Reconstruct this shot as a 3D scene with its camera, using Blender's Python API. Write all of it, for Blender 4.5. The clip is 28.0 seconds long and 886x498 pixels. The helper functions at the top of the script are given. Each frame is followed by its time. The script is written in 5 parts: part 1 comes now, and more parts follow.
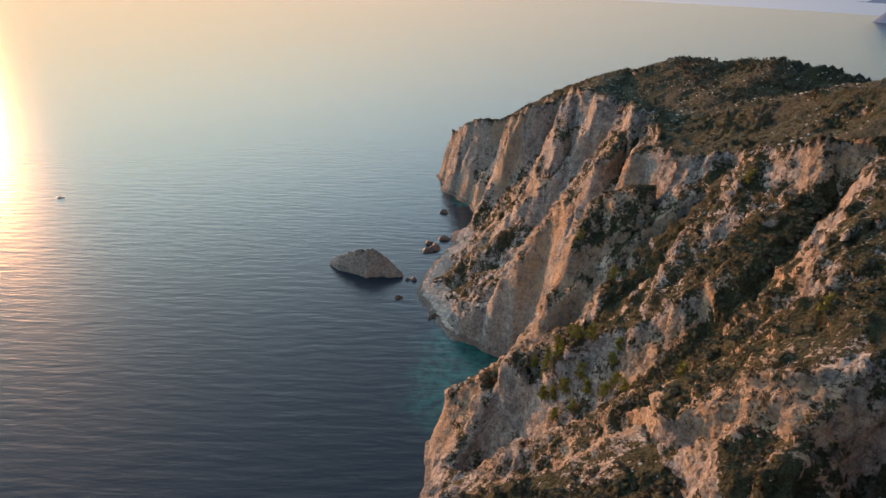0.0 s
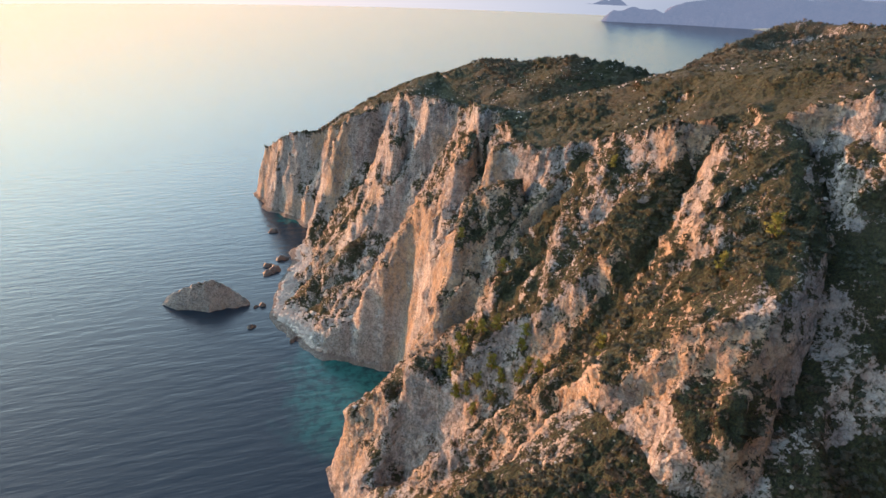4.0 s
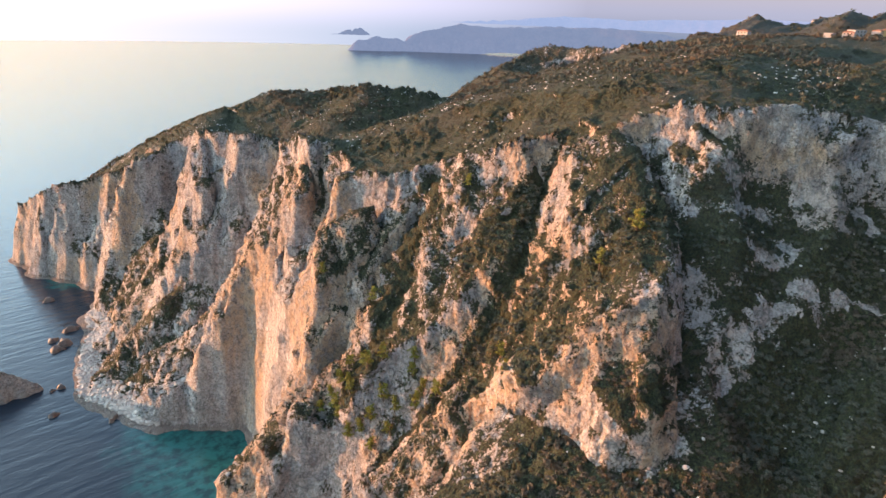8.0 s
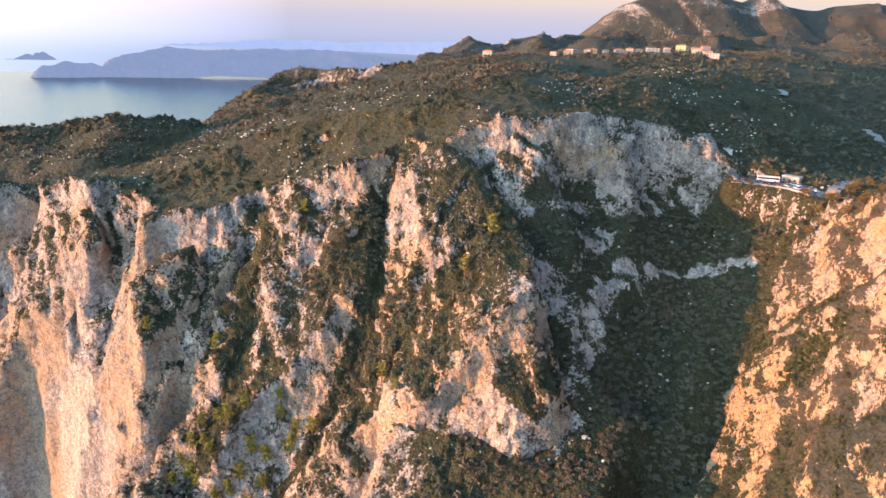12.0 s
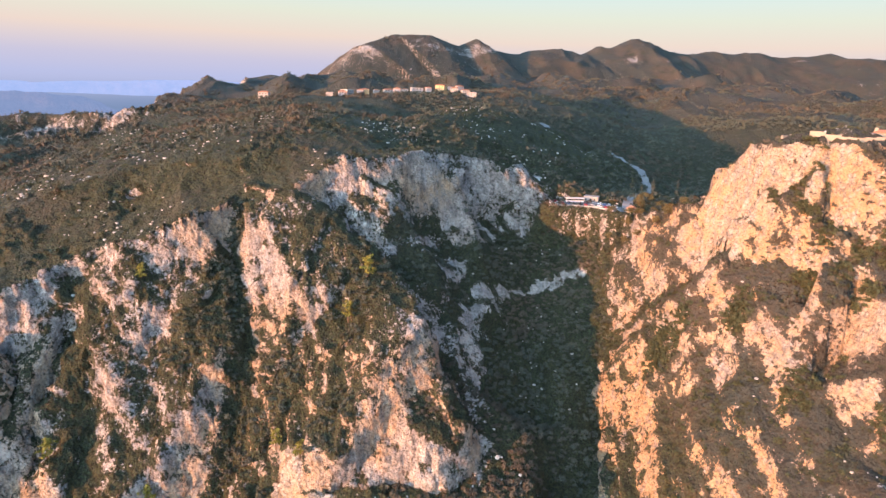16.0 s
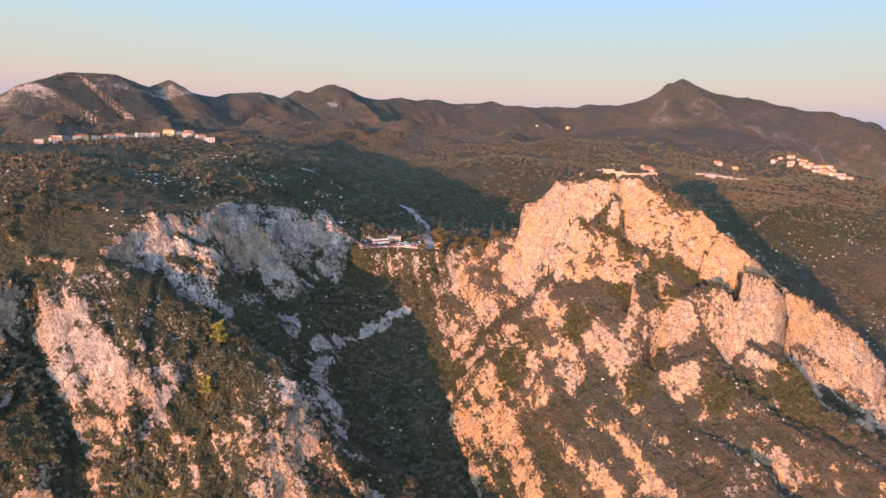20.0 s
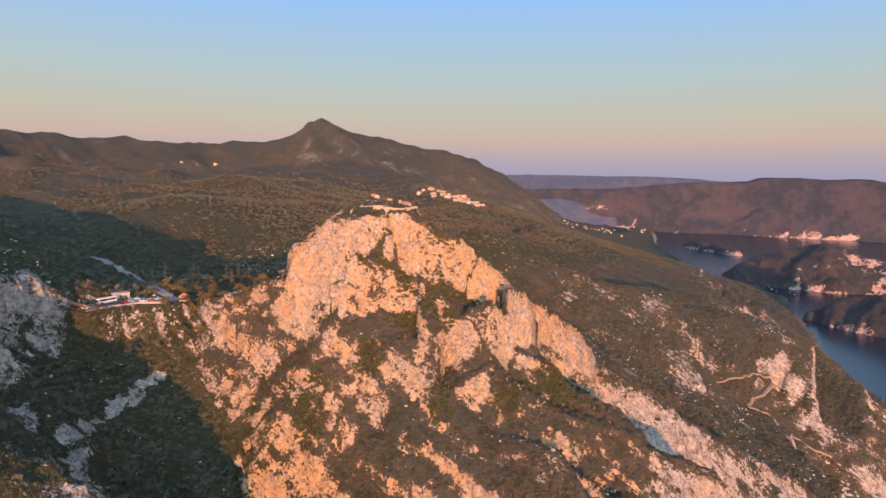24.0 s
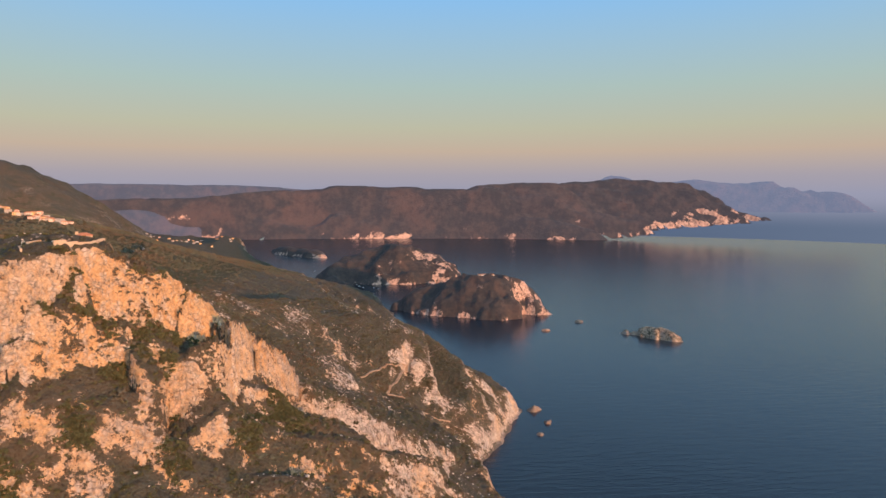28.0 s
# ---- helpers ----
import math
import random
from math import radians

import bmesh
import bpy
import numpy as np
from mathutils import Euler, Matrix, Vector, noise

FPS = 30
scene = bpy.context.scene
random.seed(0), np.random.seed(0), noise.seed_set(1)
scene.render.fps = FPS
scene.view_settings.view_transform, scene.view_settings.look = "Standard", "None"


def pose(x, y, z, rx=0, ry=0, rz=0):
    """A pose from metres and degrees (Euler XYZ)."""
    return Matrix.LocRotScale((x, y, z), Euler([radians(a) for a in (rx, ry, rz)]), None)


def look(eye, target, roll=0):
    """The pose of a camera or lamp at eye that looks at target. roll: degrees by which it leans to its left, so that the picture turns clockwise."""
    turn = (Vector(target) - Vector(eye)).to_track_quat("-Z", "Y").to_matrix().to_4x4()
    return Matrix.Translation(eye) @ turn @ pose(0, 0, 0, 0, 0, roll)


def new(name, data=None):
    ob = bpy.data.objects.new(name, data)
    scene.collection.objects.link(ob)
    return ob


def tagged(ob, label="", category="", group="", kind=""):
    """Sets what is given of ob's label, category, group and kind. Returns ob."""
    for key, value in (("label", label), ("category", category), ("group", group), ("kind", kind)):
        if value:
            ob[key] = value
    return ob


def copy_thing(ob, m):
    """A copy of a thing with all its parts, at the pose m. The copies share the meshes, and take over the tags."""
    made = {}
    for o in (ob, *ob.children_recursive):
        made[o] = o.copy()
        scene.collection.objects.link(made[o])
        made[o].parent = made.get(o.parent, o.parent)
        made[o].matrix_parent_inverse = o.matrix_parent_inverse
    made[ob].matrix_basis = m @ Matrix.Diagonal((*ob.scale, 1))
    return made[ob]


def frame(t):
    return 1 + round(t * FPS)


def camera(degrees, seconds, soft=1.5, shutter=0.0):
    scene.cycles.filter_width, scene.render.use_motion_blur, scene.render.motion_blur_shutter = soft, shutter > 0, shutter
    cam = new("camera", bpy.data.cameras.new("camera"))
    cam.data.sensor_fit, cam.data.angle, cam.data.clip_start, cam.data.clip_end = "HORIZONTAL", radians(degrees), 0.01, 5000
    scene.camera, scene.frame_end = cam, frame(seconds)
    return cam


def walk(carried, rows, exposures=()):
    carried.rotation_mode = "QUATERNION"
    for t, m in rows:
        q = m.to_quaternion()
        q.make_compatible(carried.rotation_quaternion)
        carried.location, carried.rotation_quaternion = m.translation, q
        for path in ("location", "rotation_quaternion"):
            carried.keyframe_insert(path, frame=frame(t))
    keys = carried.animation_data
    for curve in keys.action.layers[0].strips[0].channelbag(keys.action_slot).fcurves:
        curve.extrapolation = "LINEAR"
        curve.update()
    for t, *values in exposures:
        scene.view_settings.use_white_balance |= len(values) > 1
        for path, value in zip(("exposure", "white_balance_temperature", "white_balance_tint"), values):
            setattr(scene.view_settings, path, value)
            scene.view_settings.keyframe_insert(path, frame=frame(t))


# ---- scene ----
# seconds, x, y, z, pitch, roll, heading (degrees, clockwise from +y)
FLIGHT = [
    (0, 0.00, 1.97, 314.30, -25.442, 1.787, 0.000),
    (0.5, -6.80, 2.31, 314.07, -25.377, 1.795, 1.972),
    (1, -13.65, 2.89, 313.94, -25.302, 1.774, 4.160),
    (1.5, -20.31, 3.77, 313.86, -25.237, 1.823, 6.457),
    (2, -26.75, 4.97, 313.60, -25.149, 1.791, 8.894),
    (2.5, -33.16, 6.33, 313.35, -25.031, 1.763, 11.570),
    (3, -39.31, 7.91, 313.29, -24.977, 1.771, 14.411),
    (3.5, -45.40, 9.65, 313.55, -24.843, 1.768, 17.212),
    (5.5, -70.02, 19.71, 313.66, -21.449, 2.021, 28.038),
    (6, -75.93, 22.98, 313.42, -21.382, 2.026, 30.721),
    (6.5, -81.46, 26.52, 313.13, -21.313, 2.035, 33.377),
    (7, -86.63, 30.43, 312.90, -21.277, 2.031, 36.119),
    (7.5, -91.83, 34.48, 312.53, -21.188, 2.088, 38.864),
    (8, -97.10, 38.80, 312.10, -21.098, 2.116, 41.886),
    (8.5, -102.16, 43.34, 311.67, -21.011, 2.216, 45.111),
    (9, -107.13, 47.91, 311.34, -20.956, 2.285, 48.513),
    (9.5, -111.82, 52.91, 310.91, -20.874, 2.320, 51.771),
    (10, -116.36, 58.67, 310.57, -20.536, 2.340, 54.942),
    (10.5, -120.55, 65.06, 310.29, -19.970, 2.303, 57.777),
    (11, -124.38, 71.43, 310.16, -19.429, 2.322, 60.564),
    (11.5, -127.85, 77.95, 310.17, -18.940, 2.305, 63.445),
    (12, -131.23, 84.94, 310.02, -18.442, 2.283, 66.450),
    (12.5, -134.43, 92.13, 309.98, -17.957, 2.309, 69.413),
    (14.5, -142.53, 122.03, 309.86, -15.880, 2.156, 81.237),
    (15, -143.40, 129.71, 309.96, -15.363, 2.102, 84.191),
    (15.5, -144.01, 137.56, 310.12, -14.901, 2.122, 87.191),
    (16, -144.35, 145.65, 310.27, -14.402, 2.110, 90.255),
    (16.5, -144.39, 153.97, 310.34, -13.848, 2.070, 93.401),
    (17, -143.80, 162.67, 310.46, -13.322, 2.037, 96.685),
    (17.5, -142.69, 171.69, 310.88, -12.804, 1.993, 100.127),
    (18, -140.95, 180.57, 311.17, -12.235, 1.904, 103.608),
    (18.5, -138.55, 189.42, 311.37, -11.692, 1.863, 107.101),
    (19, -135.51, 197.93, 310.99, -11.085, 1.904, 110.486),
    (19.5, -132.11, 206.39, 310.78, -10.475, 1.804, 113.939),
    (20, -127.94, 214.40, 310.56, -9.902, 1.712, 117.376),
    (20.5, -123.17, 222.20, 310.32, -9.348, 1.685, 120.817),
    (21, -118.28, 229.86, 310.33, -8.801, 1.556, 124.374),
    (21.5, -113.17, 237.32, 310.58, -8.272, 1.448, 128.414),
    (23.5, -88.87, 258.98, 310.10, -6.419, 0.917, 145.186),
    (24, -81.68, 263.55, 310.45, -6.072, 0.809, 148.987),
    (24.5, -74.01, 267.89, 310.99, -5.798, 0.719, 152.868),
    (25, -66.19, 271.69, 311.78, -5.543, 0.656, 156.851),
    (25.5, -58.26, 275.01, 312.75, -5.334, 0.568, 160.969),
    (26, -50.04, 277.61, 313.80, -5.166, 0.491, 165.592),
    (26.5, -41.53, 279.54, 314.96, -5.031, 0.394, 170.647),
    (27, -32.99, 280.95, 316.18, -5.037, 0.385, 175.654),
    (27.5, -24.34, 282.11, 317.38, -5.085, 0.349, 180.662),
    (28, -15.71, 282.81, 318.50, -5.090, 0.227, 185.777),
]
cam = camera(69.40, 28.0)
walk(cam, [(t, pose(x, y, z, 90 + p, 0, -h) @ pose(0, 0, 0, 0, 0, r)) for t, x, y, z, p, r, h in FLIGHT], [(0, 0.18, 6250, 14), (2, 0.5, 6150, 14), (7, 1.0, 6080, 14), (12, 1.28, 5700, 14), (17, 1.12, 5500, 18), (21, 0.82, 5650, 24), (25, 0.5, 5900, 23), (28, 0.45, 6000, 14)])
# ---- end of camera ----

# ---- world, sun ----
SUN_AZ, SUN_EL = 323.0, 3.7
world = bpy.data.worlds.new("sky")
scene.world = world
world.use_nodes = True
wn, wl = world.node_tree.nodes, world.node_tree.links
sky = wn.new("ShaderNodeTexSky")
sky.sky_type = "NISHITA"
sky.sun_disc = False
sky.sun_elevation = radians(SUN_EL)
sky.sun_rotation = radians(SUN_AZ)
sky.altitude = 300
sky.air_density, sky.dust_density, sky.ozone_density = 1.0, 1.0, 1.5
wn["Background"].inputs["Strength"].default_value = 0.15
# evening haze that thickens towards the horizon and brightens towards the sun
def sky_math(op, a, b):
    n = wn.new("ShaderNodeMath")
    n.operation = op
    for k, v in ((0, a), (1, b)):
        if isinstance(v, bpy.types.NodeSocket):
            wl.new(v, n.inputs[k])
        else:
            n.inputs[k].default_value = v
    return n.outputs[0]


sa, se = radians(SUN_AZ), radians(SUN_EL)
toward = Vector((math.sin(sa) * math.cos(se), math.cos(sa) * math.cos(se), math.sin(se)))
geo = wn.new("ShaderNodeTexCoord")
split = wn.new("ShaderNodeSeparateXYZ")
wl.new(geo.outputs["Generated"], split.inputs[0])
ramp = wn.new("ShaderNodeValToRGB")
for place, color in ((0.0, (1.65, 1.65, 2.0)), (0.026, (1.95, 1.74, 1.85)), (0.062, (2.8, 2.1, 1.5)), (0.097, (2.6, 2.45, 1.65)), (0.157, (2.15, 2.65, 2.25)), (0.28, (1.35, 2.6, 3.8)), (0.5, (0.95, 1.55, 2.2))):
    stop = ramp.color_ramp.elements[0] if place == 0 else ramp.color_ramp.elements.new(place)
    stop.color = (*color, 1)
ramp.color_ramp.elements.remove(ramp.color_ramp.elements[-1])
thick = wn.new("ShaderNodeMapRange")
thick.interpolation_type = "SMOOTHERSTEP"
for i, v in ((1, 0.2), (2, 0.9), (3, 0.95), (4, 0.4)):
    thick.inputs[i].default_value = v
near_sun = wn.new("ShaderNodeVectorMath")
near_sun.operation = "DOT_PRODUCT"
wl.new(geo.outputs["Generated"], near_sun.inputs[0])
near_sun.inputs[1].default_value = (math.sin(sa), math.cos(sa), 0)
glow = sky_math("POWER", sky_math("MAXIMUM", near_sun.outputs["Value"], 0.0), 0.85)
glow = sky_math("ADD", sky_math("MULTIPLY", glow, 2.2), 1.0)
# afterglow in the high sky on the sun's side
high = wn.new("ShaderNodeMapRange")
high.interpolation_type = "SMOOTHSTEP"
for i, v in ((1, 0.12), (2, 0.34), (3, 0.0), (4, 3.2)):
    high.inputs[i].default_value = v
wl.new(split.outputs[2], high.inputs[0])
west = sky_math("POWER", sky_math("MAXIMUM", near_sun.outputs["Value"], 0.0), 2.2)
glow = sky_math("MULTIPLY", glow, sky_math("ADD", sky_math("MULTIPLY", high.outputs[0], west), 1.0))
warm = wn.new("ShaderNodeMix")
warm.data_type, warm.blend_type = "RGBA", "MULTIPLY"
wl.new(sky_math("POWER", sky_math("MAXIMUM", near_sun.outputs["Value"], 0.0), 1.6), warm.inputs[0])
wl.new(ramp.outputs[0], warm.inputs[6])
warm.inputs[7].default_value = (1.35, 0.86, 0.52, 1)
lit = wn.new("ShaderNodeVectorMath")
lit.operation = "SCALE"
wl.new(warm.outputs[2], lit.inputs[0])
wl.new(glow, lit.inputs["Scale"])
haze = wn.new("ShaderNodeMix")
haze.data_type = "RGBA"
wl.new(split.outputs[2], ramp.inputs[0])
wl.new(split.outputs[2], thick.inputs[0])
wl.new(thick.outputs[0], haze.inputs[0])
wl.new(sky.outputs[0], haze.inputs[6])
wl.new(lit.outputs[0], haze.inputs[7])
# the sea beyond the last few kilometres fades into the haze at the horizon
far_water = wn.new("ShaderNodeVectorMath")
far_water.operation = "MULTIPLY"
wl.new(lit.outputs[0], far_water.inputs[0])
sea_tint = wn.new("ShaderNodeMix")
sea_tint.data_type = "RGBA"
sunward = wn.new("ShaderNodeMapRange")
for i, v in ((1, -0.5), (2, 0.8)):
    sunward.inputs[i].default_value = v
wl.new(near_sun.outputs["Value"], sunward.inputs[0])
wl.new(sunward.outputs[0], sea_tint.inputs[0])
sea_tint.inputs[6].default_value = (0.30, 0.41, 0.50, 1)
sea_tint.inputs[7].default_value = (0.80, 0.90, 0.86, 1)
wl.new(sea_tint.outputs[2], far_water.inputs[1])
depth = wn.new("ShaderNodeMapRange")
depth.interpolation_type = "SMOOTHSTEP"
for i, v in ((1, -0.05), (2, 0.002)):
    depth.inputs[i].default_value = v
wl.new(split.outputs[2], depth.inputs[0])
horizon = wn.new("ShaderNodeMix")
horizon.data_type = "RGBA"
wl.new(depth.outputs[0], horizon.inputs[0])
wl.new(far_water.outputs[0], horizon.inputs[6])
wl.new(haze.outputs[2], horizon.inputs[7])
wl.new(horizon.outputs[2], wn["Background"].inputs["Color"])

sun = new("sun", bpy.data.lights.new("sun", "SUN"))
sun.data.energy, sun.data.angle, sun.data.color = 5.0, radians(0.6), (1.0, 0.39, 0.115)
sun.matrix_world = look(toward * 900, (0, 0, 0))


# ---- noise on arrays ----
def _hash(ix, iy, iz, seed):
    h = (ix.astype(np.int64) * 374761393 + iy.astype(np.int64) * 668265263 + iz.astype(np.int64) * 1440670441 + seed * 982451653) & 0xFFFFFFFF
    h = ((h ^ (h >> 13)) * 1274126177) & 0xFFFFFFFF
    h = ((h ^ (h >> 16)) * 2246822519) & 0xFFFFFFFF
    return ((h ^ (h >> 15)) & 0xFFFFFF) / 8388607.5 - 1.0


def vnoise(x, y, z=None, seed=0):
    """Value noise in -1..1 on arrays."""
    ix, iy = np.floor(x), np.floor(y)
    u, v = x - ix, y - iy
    u, v = u * u * (3 - 2 * u), v * v * (3 - 2 * v)
    if z is None:
        zz = np.zeros_like(ix)
        a = _hash(ix, iy, zz, seed) * (1 - u) + _hash(ix + 1, iy, zz, seed) * u
        b = _hash(ix, iy + 1, zz, seed) * (1 - u) + _hash(ix + 1, iy + 1, zz, seed) * u
        return a * (1 - v) + b * v
    iz = np.floor(z)
    w = z - iz
    w = w * w * (3 - 2 * w)
    r = 0
    for dz, k in ((0, 1 - w), (1, w)):
        a = _hash(ix, iy, iz + dz, seed) * (1 - u) + _hash(ix + 1, iy, iz + dz, seed) * u
        b = _hash(ix, iy + 1, iz + dz, seed) * (1 - u) + _hash(ix + 1, iy + 1, iz + dz, seed) * u
        r = r + (a * (1 - v) + b * v) * k
    return r


def fbm(x, y, z=None, octaves=4, seed=0, gain=0.5):
    r, amp, f = 0, 1.0, 1.0
    for o in range(octaves):
        r = r + amp * vnoise(x * f + 17.3 * o, y * f - 9.1 * o, None if z is None else z * f + 5.7 * o, seed + o)
        amp *= gain
        f *= 2.03
    return r


def ridged(x, y, z=None, octaves=4, seed=0, gain=0.55):
    r, amp, f = 0, 1.0, 1.0
    for o in range(octaves):
        n = vnoise(x * f + 3.3 * o, y * f + 8.2 * o, None if z is None else z * f - 2.9 * o, seed + o)
        r = r + amp * (1 - 2 * np.abs(n))
        amp *= gain
        f *= 2.07
    return r


def smooth(a, b, v):
    t = np.clip((v - a) / (b - a), 0, 1)
    return t * t * (3 - 2 * t)


def smax(a, b, k):
    h = np.clip(0.5 + 0.5 * (a - b) / k, 0, 1)
    return b + (a - b) * h + k * h * (1 - h)


# ---- the lie of the land ----
EYE_MID = (-80.0, 152.0, 312.0)
FAR_IN, FAR_OUT = 4200.0, 4880.0


def squeeze(x, y, z):
    """Draws what lies beyond four kilometres nearer along the line of sight, so that the distance ends at the horizon."""
    dx, dy = x - EYE_MID[0], y - EYE_MID[1]
    d = np.maximum(np.hypot(dx, dy), 1e-6)
    u = np.maximum(d - FAR_IN, 0)
    r = np.where(d > FAR_IN, FAR_IN + (FAR_OUT - FAR_IN) * u / (u + 3500), d)
    k = r / d
    return EYE_MID[0] + dx * k, EYE_MID[1] + dy * k, np.where(d > FAR_IN, EYE_MID[2] + (z - EYE_MID[2]) * k, z)


# west and south shore, from the northern headland to the far bay
SHORE = [(150, 1010), (40, 970), (-8, 935), (-6, 862), (34, 805), (40, 764), (17, 712), (5, 655), (-20, 598), (-27, 569), (-14, 535),
         (6, 485), (34, 472), (45, 451), (58, 441), (55, 424), (50, 396), (46, 364), (-5, 347), (-7, 305), (-25, 250),
         (-60, 205), (-110, 120), (-150, 0), (-165, -150), (-140, -320), (-124, -395), (-153, -470),
         (-179, -525), (-222, -617), (-202, -648), (-175, -740), (-99, -1059), (-50, -1400), (2, -1716),
         (70, -1820), (190, -1990), (322, -2143), (439, -2481), (527, -2640), (640, -3000), (820, -3777)]
# inland edge and the northern bay
REST = [(912, -4300), (6000, -5000), (6500, 2000), (4300, 1500), (2500, 1020), (1500, 830), (1000, 800), (640, 860), (430, 820), (300, 930)]


def line_distance(x, y, pts, closed=False):
    """Distance to a polyline, and the share of the way along it (in segments)."""
    best = np.full(x.shape, 1e18)
    at = np.zeros(x.shape)
    side = list(zip(pts, pts[1:] + ([pts[0]] if closed else [])))[: len(pts) if closed else len(pts) - 1]
    for i, (a, b) in enumerate(side):
        ex, ey = b[0] - a[0], b[1] - a[1]
        t = np.clip(((x - a[0]) * ex + (y - a[1]) * ey) / (ex * ex + ey * ey), 0, 1)
        d = (x - a[0] - t * ex) ** 2 + (y - a[1] - t * ey) ** 2
        near = d < best
        best = np.where(near, d, best)
        at = np.where(near, i + t, at)
    return np.sqrt(best), at


def inside(x, y, pts):
    r = np.zeros(x.shape, bool)
    for (ax, ay), (bx, by) in zip(pts, pts[1:] + [pts[0]]):
        if ay != by:
            r ^= ((ay > y) != (by > y)) & (x < (bx - ax) * (y - ay) / (by - ay) + ax)
    return r


def shore_distance(x, y):
    """Metres inland from the water's edge, negative at sea."""
    w = 7 * fbm(x / 34, y / 34, octaves=3, seed=5)
    d, _ = line_distance(x, y, SHORE + REST, True)
    return np.where(inside(x, y, SHORE + REST), d, -d) + w


# edge of the high ground, from north to south: x, y, z and the fall towards the sea
EDGE = [(60, 1010, 25, 1.2), (10, 965, 48, 1.8), (16, 906, 78, 2.4), (42, 843, 106, 2.2), (74, 741, 147, 2.6), (110, 641, 186, 2.3), (134, 576, 199, 2.2),
        (136, 511, 200, 1.7), (132, 441, 217, 2), (124, 404, 208, 2.2), (115, 374, 203, 2.2), (132, 346, 211, 2.0), (146, 326, 222, 1.7), (154, 278, 237, 1.6),
        (166, 247, 247, 1.6), (176, 230, 254, 1.7), (198, 190, 266, 1.5), (234, 152, 271, 1.2), (268, 100, 260, 1.15), (264, 70, 243, 1.0),
        (246, 48, 239, 1.1), (210, 32, 239, 1.3), (165, 20, 255, 2.6)]
EDGE_SOUTH = [(130, 8, 292, 3.0), (110, -18, 295, 2.2), (140, -60, 290, 1.4), (190, -148, 244, 0.8), (235, -258, 239, 0.7), (272, -351, 248, 0.8), (310, -599, 236, 0.55),
              (380, -855, 232, 0.45), (470, -1299, 190, 0.4), (700, -1899, 106, 0.3), (760, -2600, 62, 0.25), (920, -3800, 65, 0.2)]
# crests on the high ground: points, fall to the left and to the right of the way, width
CRESTS = [
    ([(16, 906, 78), (44, 843, 107), (76, 741, 148), (112, 641, 187), (136, 576, 200), (150, 511, 201)], 0.45, 0.45, 10),
    ([(150, 701, 175), (205, 761, 190), (267, 744, 207)], 0.5, 0.38, 12),
    ([(267, 744, 207), (301, 677, 209), (323, 634, 222), (365, 575, 215), (440, 590, 200)], 0.5, 0.38, 12),
    ([(136, 441, 218), (180, 471, 201), (300, 501, 196), (450, 471, 205)], 0.12, 0.12, 30),
    ([(150, 331, 220), (172, 252, 248), (205, 192, 268), (236, 154, 272)], 0.12, 0.3, 10),
    ([(205, 202, 268), (270, 222, 281), (335, 233, 288), (440, 255, 285), (568, 299, 291)], 0.16, 0.16, 30),
    ([(568, 299, 291), (600, 400, 278), (622, 462, 272), (632, 540, 264), (641, 639, 267), (690, 702, 251), (660, 761, 212)], 0.5, 0.24, 10),
    ([(568, 299, 291), (730, 132, 304), (900, 62, 295), (1150, 122, 311)], 0.10, 0.07, 60),
    ([(210, 30, 239), (170, 14, 259), (146, 8, 281), (134, 2, 293), (122, -8, 295), (140, -18, 294), (152, -36, 297), (122, -24, 297)], 0.8, 0.8, 8),
    ([(272, -351, 250), (420, -478, 256), (700, -618, 270), (1000, -898, 300), (1400, -1298, 350)], 0.10, 0.10, 80),
    ([(483, -580, 260), (520, -830, 262), (615, -945, 274), (655, -1200, 246), (640, -1432, 210), (640, -1700, 150), (660, -2100, 90)], 0.12, 0.2, 40),
    ([(520, -830, 262), (615, -945, 274), (760, -1060, 290), (1100, -1350, 318), (1500, -1650, 365), (1780, -1850, 470)], 0.2, 0.2, 40),
    ([(330, 160, 284), (422, 122, 291), (490, 110, 290)], 0.3, 0.3, 20),
    ([(1420, 542, 288), (1600, 432, 334), (1690, 383, 407), (1800, 303, 445), (1830, 193, 449), (1870, 113, 423), (1885, 58, 447), (1910, 23, 421), (1960, -57, 410)], 0.5, 0.42, 18),
    ([(1960, -57, 410), (2040, -297, 421), (2085, -455, 468), (2120, -637, 420), (2150, -847, 439), (2150, -997, 423), (2120, -1197, 444), (2070, -1417, 425), (1980, -1617, 459)], 0.3, 0.26, 45),
    ([(1980, -1617, 459), (1890, -1717, 472), (1840, -1797, 522), (1827, -1873, 565), (1780, -1977, 514), (1700, -2120, 490), (1610, -2280, 466), (1480, -2400, 430), (1440, -2560, 392), (1425, -2780, 320), (1400, -3000, 235), (1380, -3250, 130)], 0.4, 0.36, 22),
]
